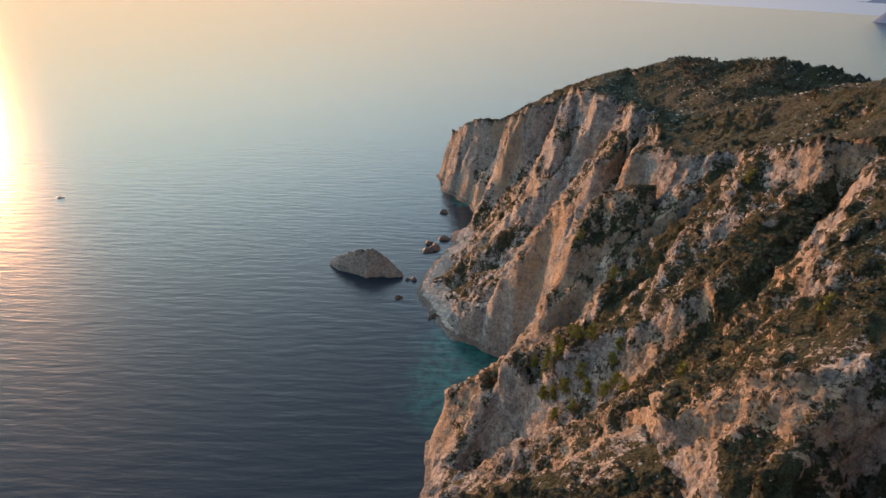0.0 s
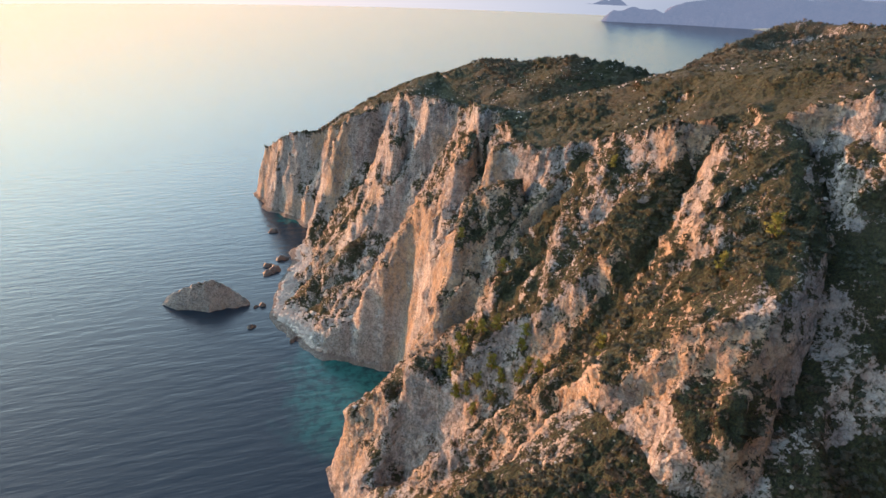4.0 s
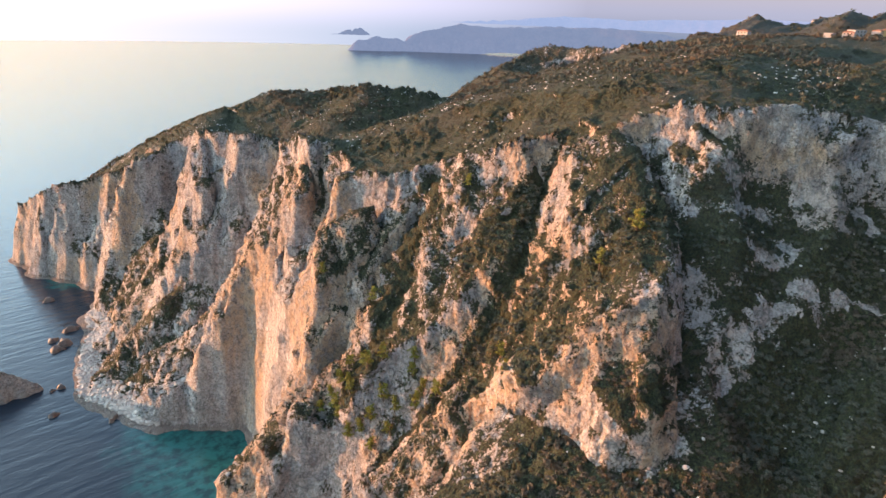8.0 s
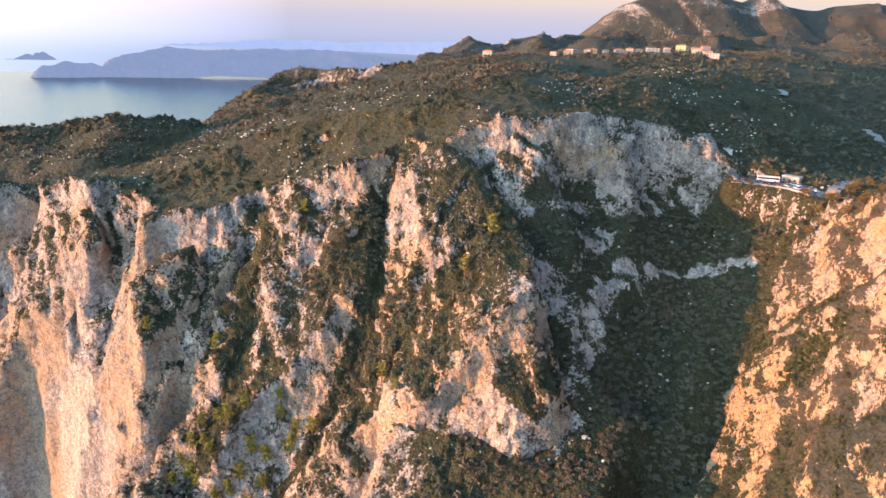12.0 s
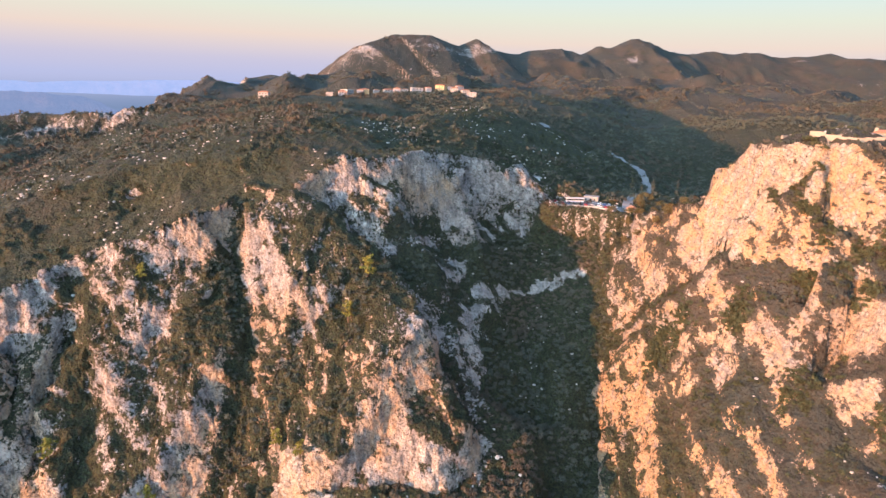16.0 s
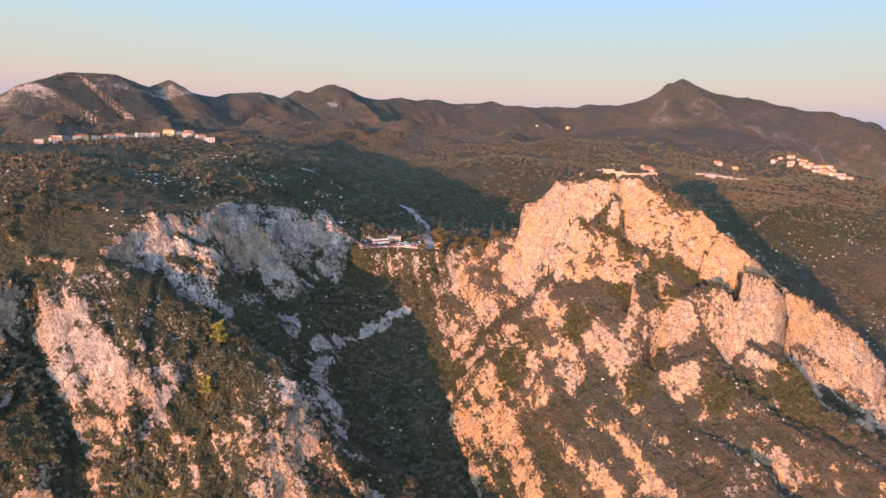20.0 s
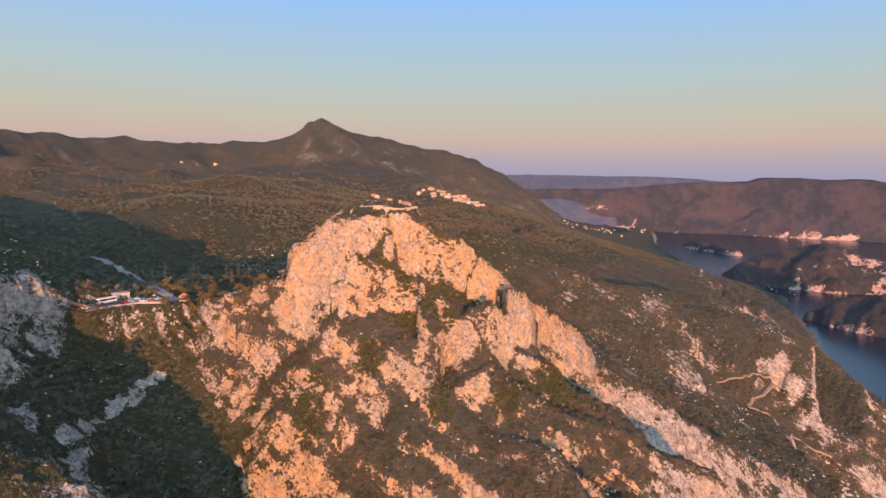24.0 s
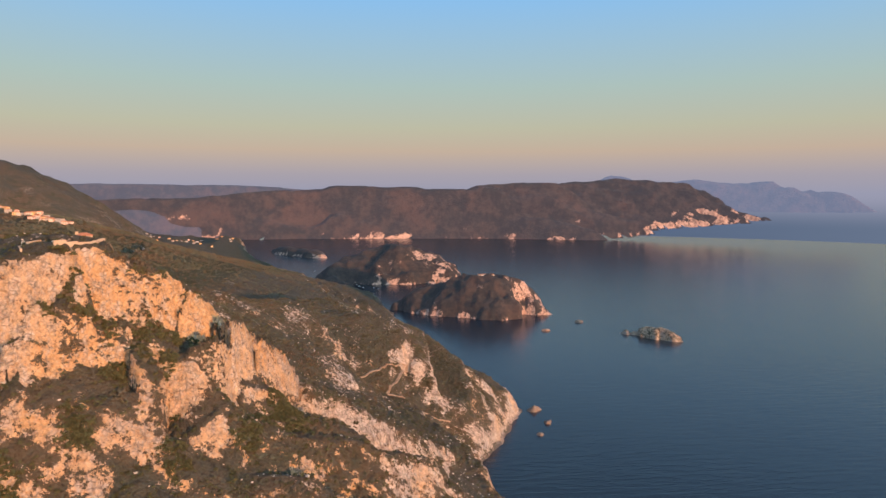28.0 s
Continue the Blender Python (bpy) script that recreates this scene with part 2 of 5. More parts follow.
# spurs that run down the faces: points, fall to the left and to the right of the way, width
SPURS = [
    ([(158, 264, 236), (128, 257, 198), (104, 249, 162), (94, 265, 146), (70, 276, 102), (30, 310, 15)], 1.15, 1.15, 3),
    ([(150, 319, 218), (112, 323, 177), (86, 319, 146), (80, 341, 139), (72, 373, 85)], 1.5, 1.5, 3),
    ([(160, 239, 234), (142, 223, 214), (118, 213, 176), (88, 215, 132), (40, 250, 60), (5, 290, 8)], 1.2, 1.2, 3),
    ([(178, 224, 256), (168, 200, 246), (153, 182, 230), (132, 168, 218), (113, 158, 206), (105, 150, 192), (92, 141, 178), (80, 137, 158), (60, 142, 126), (25, 176, 62), (-20, 212, 8)], 1.6, 0.85, 3),
    ([(124, 426, 203), (102, 403, 189), (84, 395, 121)], 2.0, 2.0, 3),
    ([(112, 341, 195), (92, 353, 179), (80, 373, 119)], 1.8, 1.8, 3),
    ([(118, 601, 192), (96, 560, 118), (62, 520, 62)], 1.9, 1.9, 4),
    ([(104, 655, 172), (72, 641, 78), (25, 630, 22)], 2.0, 2.0, 4),
    ([(62, 771, 127), (48, 776, 77), (36, 780, 17)], 2.0, 2.0, 3),
    ([(200, 182, 260), (200, 164, 250), (190, 146, 227), (170, 129, 190), (150, 113, 155)], 1.4, 1.4, 3),
    ([(268, 98, 253), (250, 85, 231), (212, 71, 208), (182, 67, 187)], 0.8, 0.8, 4),
    ([(232, 76, 220), (182, 88, 188), (130, 102, 150), (60, 131, 94), (-45, 193, 6)], 0.45, 0.3, 26),
    ([(138, 10, 285), (140, 20, 247), (144, 30, 222), (132, 34, 203), (108, 58, 152), (84, 75, 117), (40, 105, 71)], 1.2, 1.3, 3),
    ([(112, -12, 289), (95, -5, 256), (66, 6, 205), (46, 6, 194), (15, 3, 191), (-10, -1, 177), (-50, 18, 126), (-110, 34, 30)], 1.0, 1.2, 5),
    ([(112, -18, 290), (92, -20, 276), (82, -18, 258), (50, -9, 215), (-5, -39, 189), (-32, -69, 168), (-90, -109, 97), (-150, -140, 10)], 1.2, 1.9, 5),
    ([(74, -42, 258), (52, -40, 230), (30, -42, 212), (0, -46, 190), (-40, -60, 150)], 0.9, 0.9, 5),
    ([(114, -22, 291), (82, -32, 275), (60, -89, 231), (42, -112, 209), (6, -140, 175), (-27, -166, 149), (-70, -262, 92), (-110, -370, 20)], 0.9, 2.0, 4),
    ([(150, -58, 272), (120, -149, 207), (60, -259, 143), (-20, -370, 74), (-100, -430, 14)], 0.6, 0.9, 10),
    ([(272, -351, 248), (150, -449, 203), (52, -505, 170), (-29, -536, 157), (-72, -598, 122), (-122, -552, 88), (-166, -558, 56), (-216, -622, 5)], 0.6, 0.62, 6),
    ([(272, -351, 248), (160, -362, 216), (80, -392, 168)], 0.5, 0.5, 10),
    ([(200, -430, 208), (120, -500, 187), (46, -600, 170), (-40, -650, 128), (-110, -720, 66), (-168, -745, 10)], 0.5, 0.5, 14),
    ([(300, -599, 225), (150, -719, 146), (-20, -829, 87), (-130, -900, 17)], 0.42, 0.42, 14),
    ([(363, -855, 206), (200, -1049, 133), (60, -1249, 91), (-60, -1380, 12)], 0.4, 0.4, 20),
    ([(420, -1199, 175), (250, -1449, 78), (120, -1600, 42), (10, -1700, 10)], 0.3, 0.3, 25),
]


# clefts and bowls cut into the faces: points on the floor, slope of the sides, half width of the floor, where the sides steepen and how fast
GULLIES = [
    ([(172, 247, 244), (158, 248, 222), (143, 244, 204), (127, 236, 185), (113, 233, 167), (97, 236, 142), (80, 242, 116), (52, 258, 74), (22, 280, 22)], 0.9, 3, 9, 0.12),
    ([(222, 92, 206), (195, 91, 190), (165, 96, 173), (128, 97, 155)], 0.55, 4, 14, 0.04),
    ([(191, 135, 212), (172, 124, 190), (152, 108, 171)], 0.7, 4, 14, 0.06),
    ([(140, 318, 208), (124, 306, 184), (104, 296, 160), (84, 292, 134), (60, 296, 90)], 0.9, 2, 8, 0.12),
    ([(400, 560, 207), (450, 530, 218), (510, 540, 224), (560, 585, 226), (590, 640, 224)], 0.22, 12, 40, 0.012),
    ([(128, 415, 200), (112, 392, 176), (98, 384, 150), (86, 380, 128)], 1.1, 2, 7, 0.12),
]


# cliffs of the castle rock, their face on the right of the way: points on the brink, drop, slope at the foot
CLIFFS = [
    ([(64, -58, 248), (54, -76, 239), (46, -92, 228), (40, -108, 212)], 20, 0.9),
    ([(112, -14, 272), (94, -22, 268), (84, -34, 262)], 9, 0.8),
    ([(128, 17, 258), (120, 9, 260), (109, -2, 262), (98, -10, 261)], 13, 1.0),
    ([(80, -13, 247), (69, -15, 253), (60, -18, 257), (55, -28, 258), (52, -40, 256), (50, -50, 246)], 26, 0.8),
    ([(160, 15, 274), (142, 12, 289), (127, 8, 293), (117, -7, 293), (111, -17, 295), (96, -26, 286), (80, -36, 274), (71, -44, 264)], 19, 1.0),
]


def along(x, y, pts):
    """Distance to a line of (x, y, z, ...), positive on the left of its way, and its further values at the nearest point."""
    d, at = line_distance(x, y, [p[:2] for p in pts])
    i = np.clip(at.astype(int), 0, len(pts) - 2)
    p = np.array([q[:2] for q in pts], float)
    e = p[1:] - p[:-1]
    cross = e[i, 0] * (y - p[i, 1]) - e[i, 1] * (x - p[i, 0])
    values = [np.interp(at, range(len(pts)), [q[k] for q in pts]) for k in range(2, len(pts[0]))]
    lean = cross / (np.hypot(e[i, 0], e[i, 1]) * (d + 1.0))
    return np.where(cross > 0, d, -d), lean, *values


def land(x, y):
    """Height of the ground before its rocky detail, and the distance inland."""
    k = smooth(-900, -300, y)
    wx, wy = x + 4.5 * fbm(x / 34, y / 34, octaves=2, seed=31), y + 4.5 * fbm(x / 34, y / 34, octaves=2, seed=47)
    high = 238 + 34 * smooth(330, 620, x) * smooth(-1150, -800, y) * smooth(420, 250, y) + 9 * fbm(x / 260, y / 260, octaves=3, seed=9) + 0.045 * np.clip(x - 500, 0, 1300)
    high = high - 0.082 * np.clip(-560 - y, 0, 2600) - 0.45 * np.clip(y - 320, 0, 160) * smooth(900, 450, x) - 0.6 * np.clip(y - 480, 0, 380) * smooth(1100, 600, x)
    high = high - 14 * np.exp(-((x - 590) / 90) ** 2 - ((y + 680) / 90) ** 2)
    high = high - 22 * np.exp(-((x - 420) / 140) ** 2 - ((y + 120) / 150) ** 2)
    high = high + smooth(500, 900, x) * smooth(-1100, -800, y) * 13 * fbm(x / 210, y / 150, octaves=3, seed=14) * 1.7
    for pts, left, right, width in CRESTS:
        d, lean, z = along(wx, wy, pts)
        fall = (left + right) / 2 + (left - right) / 2 * lean
        high = smax(high, z - fall * (np.sqrt(d * d + width * width) - width) - 0.0005 * np.minimum(d * d, 1e6), 3 if left > 0.2 else 5)
    fall_line, lid, over = np.full(x.shape, -60.0), np.full(x.shape, 900.0), np.full(x.shape, 1e9)
    line = EDGE + EDGE_SOUTH
    bend = smooth(460, 510, y)
    ease = (1 - 0.2 * smooth(95, 110, y) * smooth(205, 190, y)) * (1 + 0.55 * bend)
    for p, q in zip(line, line[1:]):
        ex, ey = q[0] - p[0], q[1] - p[1]
        t = np.clip(((wx - p[0]) * ex + (wy - p[1]) * ey) / (ex * ex + ey * ey), 0, 1)
        d = np.hypot(wx - p[0] - t * ex, wy - p[1] - t * ey)
        ez, ef = p[2] + t * (q[2] - p[2]), (p[3] + t * (q[3] - p[3])) * ease
        fall_line = smax(fall_line, ez - ef * d * (0.72 - 0.27 * bend + (0.28 + 0.27 * bend) * np.exp(-d / 55)), 2)
        lid = np.minimum(lid, ez + 2 + 0.30 * d + 160 * smooth(25, 300, d))
        over = np.minimum(over, d)
    sea_side = ~inside(wx, wy, [p[:2] for p in line] + [(6000, -4500), (6000, 3000), (300, 2000)])
    rim = (5 + 2 * smooth(205, 180, y)) * smooth(95, 110, y) * smooth(520, 480, y) * smooth(0, 6, over + 2 * vnoise(x / 6, y / 6, seed=13)) * (0.9 + 0.9 * vnoise(x / 23, y / 23, seed=19))
    rim = rim + 14 * smooth(52, 36, np.hypot(x - 122, y + 4)) * smooth(1, 9, over + 3 * vnoise(x / 7, y / 7, seed=29))
    lid = lid + 40 * smooth(64, 34, np.hypot(x - 142, y + 25))
    h = np.where(sea_side, fall_line - rim, np.minimum(high, lid))
    h = np.maximum(h, -10)
    for pts, left, right, width in SPURS:
        d, lean, z = along(wx, wy, pts)
        fall = (left + right) / 2 + (left - right) / 2 * lean
        h = smax(h, z - fall * (np.sqrt(d * d + width * width) - width) - 0.003 * d * d, 9 if width == 26 else 3)
    for pts, side, width, reach, curl in GULLIES:
        d, _, z = along(wx, wy, pts)
        d = np.maximum(np.abs(d) - width, 0)
        h = -smax(-h, -(z + side * d + curl * np.maximum(d - reach, 0) ** 2), 4)
    # rock bands and ledges of the castle hill
    for pts, drop, foot in CLIFFS:
        sx, sy = x + 1.6 * fbm(x / 15, y / 15, octaves=2, seed=33), y + 1.6 * fbm(x / 15, y / 15, octaves=2, seed=35)
        off, at = line_distance(sx, sy, [p[:2] for p in pts])
        d, _, z = along(sx, sy, pts)
        end = np.where((at <= 0) | (at >= len(pts) - 1), smooth(9, 1, off), 1.0)
        up = np.maximum(h, z - 0.55 * off - 0.02 * off * off)
        low = np.minimum(h, z - drop * smooth(0, 3 + 0.2 * drop, off) - foot * off)
        side = smooth(-1.8, 1.8, d)
        h = h + end * (side * (up - h) + (1 - side) * smooth(28, 14, off) * (low - h))
    d = shore_distance(x, y)
    steep = 0.32 + 0.3 * smooth(-1500, -900, y) + 0.45 * smooth(-800, -600, y) + 0.6 * smooth(-420, -250, y) + 0.4 * smooth(120, 330, y) + 1.3 * smooth(690, 740, y)
    steep = np.where(x > 200, 1.8, steep) + (2.8 * smooth(318, 345, y) + 1.8 * smooth(378, 402, y)) * smooth(492, 450, y) * (x < 250)
    steep = steep + 0.55 * smooth(-480, -515, y) * smooth(-700, -650, y) - 1.05 * smooth(485, 530, y) * smooth(800, 760, y) * (x < 250)
    cap = np.clip(d, 0, 16) * 0.3 + np.maximum(d - 5 - 12 * smooth(470, 520, y) * smooth(740, 690, y), 0) * steep * (1 + 0.25 * fbm(x / 45, y / 45, octaves=3, seed=71)) + np.maximum(d - 220, 0) * 2 + 1.6 * np.maximum(d - 88, 0) * smooth(485, 530, y) + 0.6
    h = np.minimum(h, cap)
    sea = np.maximum(d * 0.35, -25)
    return np.where(d > 0, np.maximum(h, 0.6 * smooth(0, 3, d)), sea), d


def axis(*spans):
    """Grid lines, from spans of (start, end, step)."""
    r = [np.arange(a, b, s) for a, b, s in spans]
    return np.concatenate(r + [np.array([spans[-1][1]])])


def sheet(name, xs, ys, zs, mat, attrs=None, flat=False, keep=None):
    nx, ny = xs.shape[1], xs.shape[0]
    co = np.stack([xs, ys, zs], -1).reshape(-1, 3)
    i = (np.arange(ny - 1)[:, None] * nx + np.arange(nx - 1)[None, :]).ravel()
    quads = np.stack([i, i + 1, i + nx + 1, i + nx], -1)
    if keep is not None:
        quads = quads[keep.ravel()[quads].any(1)]
    me = bpy.data.meshes.new(name)
    fast_mesh(me, co, quads, flat)
    for key, v in (attrs or {}).items():
        me.attributes.new(key, "FLOAT", "POINT").data.foreach_set("value", np.ascontiguousarray(v.ravel(), dtype=np.float32))
    me.materials.append(mat)
    return new(name, me)


def fast_mesh(me, co, faces, flat=False):
    """Fills a mesh from arrays of points and of faces with an equal number of corners."""
    n, k = faces.shape
    me.vertices.add(len(co))
    me.vertices.foreach_set("co", np.ascontiguousarray(co, dtype=np.float32).ravel())
    me.loops.add(n * k)
    me.loops.foreach_set("vertex_index", np.ascontiguousarray(faces, dtype=np.int32).ravel())
    me.polygons.add(n)
    me.polygons.foreach_set("loop_start", np.arange(0, n * k, k, dtype=np.int32))
    me.update(calc_edges=True)
    me.validate()
    if flat:
        me.polygons.foreach_set("use_smooth", np.zeros(n, dtype=bool))


# ---- materials ----
class Nodes:
    """A short hand for building a node material."""

    def __init__(self, name):
        self.mat = bpy.data.materials.new(name)
        self.mat.use_nodes = True
        self.tree = self.mat.node_tree
        self.bsdf = self.tree.nodes["Principled BSDF"]

    def node(self, kind, **props):
        n = self.tree.nodes.new(kind)
        for k, v in props.items():
            if k == "operation":
                n.operation = v
            elif k == "attribute_name":
                n.attribute_name = v
            elif k == "data_type":
                n.data_type = v
            elif k == "blend_type":
                n.blend_type = v
            elif k == "feature":
                n.feature = v
        return n

    def put(self, socket, value):
        if isinstance(value, bpy.types.NodeSocket):
            self.tree.links.new(value, socket)
        else:
            socket.default_value = value

    def coords(self, scale=(1, 1, 1)):
        g = self.node("ShaderNodeNewGeometry")
        m = self.node("ShaderNodeMapping")
        self.put(m.inputs["Vector"], g.outputs["Position"])
        self.put(m.inputs["Scale"], scale)
        return m.outputs[0]

    def noise(self, size, detail=5.0, rough=0.6, stretch=(1, 1, 1)):
        n = self.node("ShaderNodeTexNoise")
        self.put(n.inputs["Vector"], self.coords(stretch))
        self.put(n.inputs["Scale"], 1.0 / size)
        self.put(n.inputs["Detail"], detail)
        self.put(n.inputs["Roughness"], rough)
        return n.outputs["Fac"]

    def cells(self, size, feature="DISTANCE_TO_EDGE", stretch=(1, 1, 1), waver=0.0):
        n = self.node("ShaderNodeTexVoronoi", feature=feature)
        at = self.coords(stretch)
        if waver:
            w = self.node("ShaderNodeTexNoise")
            self.put(w.inputs["Vector"], at)
            self.put(w.inputs["Scale"], 0.8 / size)
            self.put(w.inputs["Detail"], 4.0)
            k = self.node("ShaderNodeVectorMath", operation="SCALE")
            self.put(k.inputs[0], w.outputs["Color"])
            self.put(k.inputs["Scale"], waver * 2)
            a = self.node("ShaderNodeVectorMath", operation="ADD")
            self.put(a.inputs[0], at)
            self.put(a.inputs[1], k.outputs[0])
            at = a.outputs[0]
        self.put(n.inputs["Vector"], at)
        self.put(n.inputs["Scale"], 1.0 / size)
        return n.outputs["Distance"]

    def beds(self, thick, long, detail=4.0, rough=0.6):
        """Noise drawn out along the tilted beds of the limestone."""
        g = self.node("ShaderNodeNewGeometry").outputs["Position"]
        c = self.node("ShaderNodeCombineXYZ")
        for k, (axis_of, size) in enumerate((((-0.46, -0.46, 0.76), thick), ((0.707, -0.707, 0), long), ((0.537, 0.537, 0.65), long))):
            d = self.node("ShaderNodeVectorMath", operation="DOT_PRODUCT")
            self.put(d.inputs[0], g)
            self.put(d.inputs[1], tuple(v / size for v in axis_of))
            self.put(c.inputs[k], d.outputs["Value"])
        n = self.node("ShaderNodeTexNoise")
        self.put(n.inputs["Vector"], c.outputs[0])
        self.put(n.inputs["Scale"], 1.0)
        self.put(n.inputs["Detail"], detail)
        self.put(n.inputs["Roughness"], rough)
        return n.outputs["Fac"]

    def attr(self, name):
        return self.node("ShaderNodeAttribute", attribute_name=name).outputs["Fac"]

    def math(self, op, a, b=0.5):
        n = self.node("ShaderNodeMath", operation=op)
        self.put(n.inputs[0], a)
        self.put(n.inputs[1], b)
        return n.outputs[0]

    def band(self, v, lo, hi, a=0.0, b=1.0):
        n = self.node("ShaderNodeMapRange")
        n.interpolation_type = "SMOOTHSTEP"
        self.put(n.inputs[0], v)
        for i, k in enumerate((lo, hi, a, b)):
            self.put(n.inputs[1 + i], k)
        return n.outputs[0]

    def mix(self, f, a, b, blend="MIX"):
        n = self.node("ShaderNodeMix", data_type="RGBA", blend_type=blend)
        self.put(n.inputs[0], f)
        for s, v in ((n.inputs[6], a), (n.inputs[7], b)):
            self.put(s, v if isinstance(v, bpy.types.NodeSocket) else (*v, 1.0))
        return n.outputs[2]

    def bump(self, height, strength, distance, under=None):
        n = self.node("ShaderNodeBump")
        self.put(n.inputs["Strength"], strength)
        self.put(n.inputs["Distance"], distance)
        self.put(n.inputs["Height"], height)
        if under is not None:
            self.put(n.inputs["Normal"], under)
        return n.outputs[0]

    def up(self):
        g = self.node("ShaderNodeNewGeometry")
        s = self.node("ShaderNodeSeparateXYZ")
        self.put(s.inputs[0], g.outputs["Normal"])
        return s.outputs[2]

    def random(self, source="island"):
        if source == "island":
            return self.node("ShaderNodeNewGeometry").outputs["Random Per Island"]
        return self.node("ShaderNodeObjectInfo").outputs["Random"]

    def done(self, color, rough=0.9, normal=None, metal=0.0):
        self.put(self.bsdf.inputs["Base Color"], color if isinstance(color, bpy.types.NodeSocket) else (*color, 1.0))
        self.put(self.bsdf.inputs["Roughness"], rough)
        self.put(self.bsdf.inputs["Metallic"], metal)
        if normal is not None:
            self.put(self.bsdf.inputs["Normal"], normal)
        return self.mat


def rock_and_scrub():
    m = Nodes("limestone_and_scrub")
    big, mid, fine = m.noise(34, 4), m.noise(5.5, 7, 0.7), m.noise(1.5, 6, 0.75)
    grit = m.noise(0.9, 4, 0.75)
    streak = m.noise(4, 6, 0.68, (1, 1, 0.6))
    bed = m.beds(2.4, 8)
    # cracks between blocks, drawn on a wavering grid
    crack = m.band(m.cells(3.6, "DISTANCE_TO_EDGE", (1.1, 1, 1.3), 1.6), 0.0, 0.13, 1.0, 0.0)
    seam = m.band(m.cells(1.5, "DISTANCE_TO_EDGE", (1, 1.2, 1.1), 0.9), 0.0, 0.16, 1.0, 0.0)
    rock = m.mix(m.band(big, 0.38, 0.62), (0.39, 0.38, 0.37), (0.45, 0.39, 0.335))
    rock = m.mix(m.band(streak, 0.48, 0.62), rock, (0.58, 0.53, 0.47))
    rock = m.mix(m.math("MULTIPLY", m.band(mid, 0.52, 0.64), 0.7), rock, (0.17, 0.16, 0.15))
    rock = m.mix(m.math("MULTIPLY", m.band(bed, 0.52, 0.6), 0.5), rock, (0.2, 0.18, 0.165))
    rock = m.mix(m.attr("pale"), rock, m.mix(m.band(fine, 0.42, 0.6), (0.68, 0.63, 0.55), (0.52, 0.46, 0.38)))
    rock = m.mix(m.math("MINIMUM", m.math("MULTIPLY", m.attr("rust"), m.band(streak, 0.35, 0.6, 0.15, 0.8)), 0.9), rock, (0.56, 0.36, 0.17))
    rock = m.mix(m.band(fine, 0.52, 0.62, 0.0, 0.5), rock, (0.2, 0.185, 0.165))
    rock = m.mix(m.math("MULTIPLY", crack, m.band(streak, 0.40, 0.55, 0.55, 0.05)), rock, (0.085, 0.075, 0.065))
    rock = m.mix(m.math("MULTIPLY", seam, m.band(mid, 0.42, 0.62, 0.0, 0.45)), rock, (0.11, 0.10, 0.085))
    soil = m.mix(m.band(grit, 0.42, 0.58), (0.10, 0.068, 0.043), (0.24, 0.185, 0.13))
    green = m.mix(m.noise(7, 5), (0.042, 0.056, 0.02), (0.086, 0.086, 0.035))
    green = m.mix(m.band(grit, 0.44, 0.56), green, (0.026, 0.028, 0.013))
    # dry brown and grey-green tones, lightened to put distance haze into the colour
    green = m.mix(m.math("MULTIPLY", m.attr("dry"), m.band(m.noise(26, 6, 0.65), 0.34, 0.52)), green, (0.125, 0.090, 0.060))
    green = m.mix(m.math("MULTIPLY", m.attr("dry"), m.band(m.noise(150, 8, 0.75), 0.44, 0.54, 0.0, 0.9)), green, (0.058, 0.066, 0.054))
    green = m.mix(m.math("MULTIPLY", m.attr("dry"), m.band(m.cells(11), 0.25, 0.6, 0.55, 0.0)), green, (0.04, 0.046, 0.036))
    # scrub keeps to the gentler ground and follows the beds
    grow = m.math("ADD", m.attr("veg"), m.math("MULTIPLY", m.math("SUBTRACT", mid, 0.5), 1.1))
    grow = m.math("ADD", grow, m.math("MULTIPLY", m.math("SUBTRACT", bed, 0.5), 1.1))
    grow = m.math("ADD", grow, m.math("MULTIPLY", m.math("SUBTRACT", fine, 0.5), 2.0))
    grow = m.math("ADD", grow, m.band(m.up(), 0.15, 0.7, -0.2, 0.08))
    color = m.mix(m.band(grow, 0.40, 0.45), rock, soil)
    color = m.mix(m.band(grow, 0.46, 0.51), color, green)
    color = m.mix(m.attr("shingle"), color, m.mix(m.cells(1.6), (0.22, 0.185, 0.155), (0.38, 0.33, 0.285)))
    n = m.bump(m.noise(9, 9, 0.7), 1.0, 2.4)
    n = m.bump(bed, 1.0, 1.2, n)
    n = m.bump(m.cells(3.6, "F1", (1.1, 1, 1.3), 1.6), 1.0, 1.6, n)
    n = m.bump(m.cells(1.5, "F1", (1, 1.2, 1.1), 0.9), 1.0, 0.9, n)
    n = m.bump(grit, 1.0, 0.6, n)
    return m.done(color, 0.92, n)


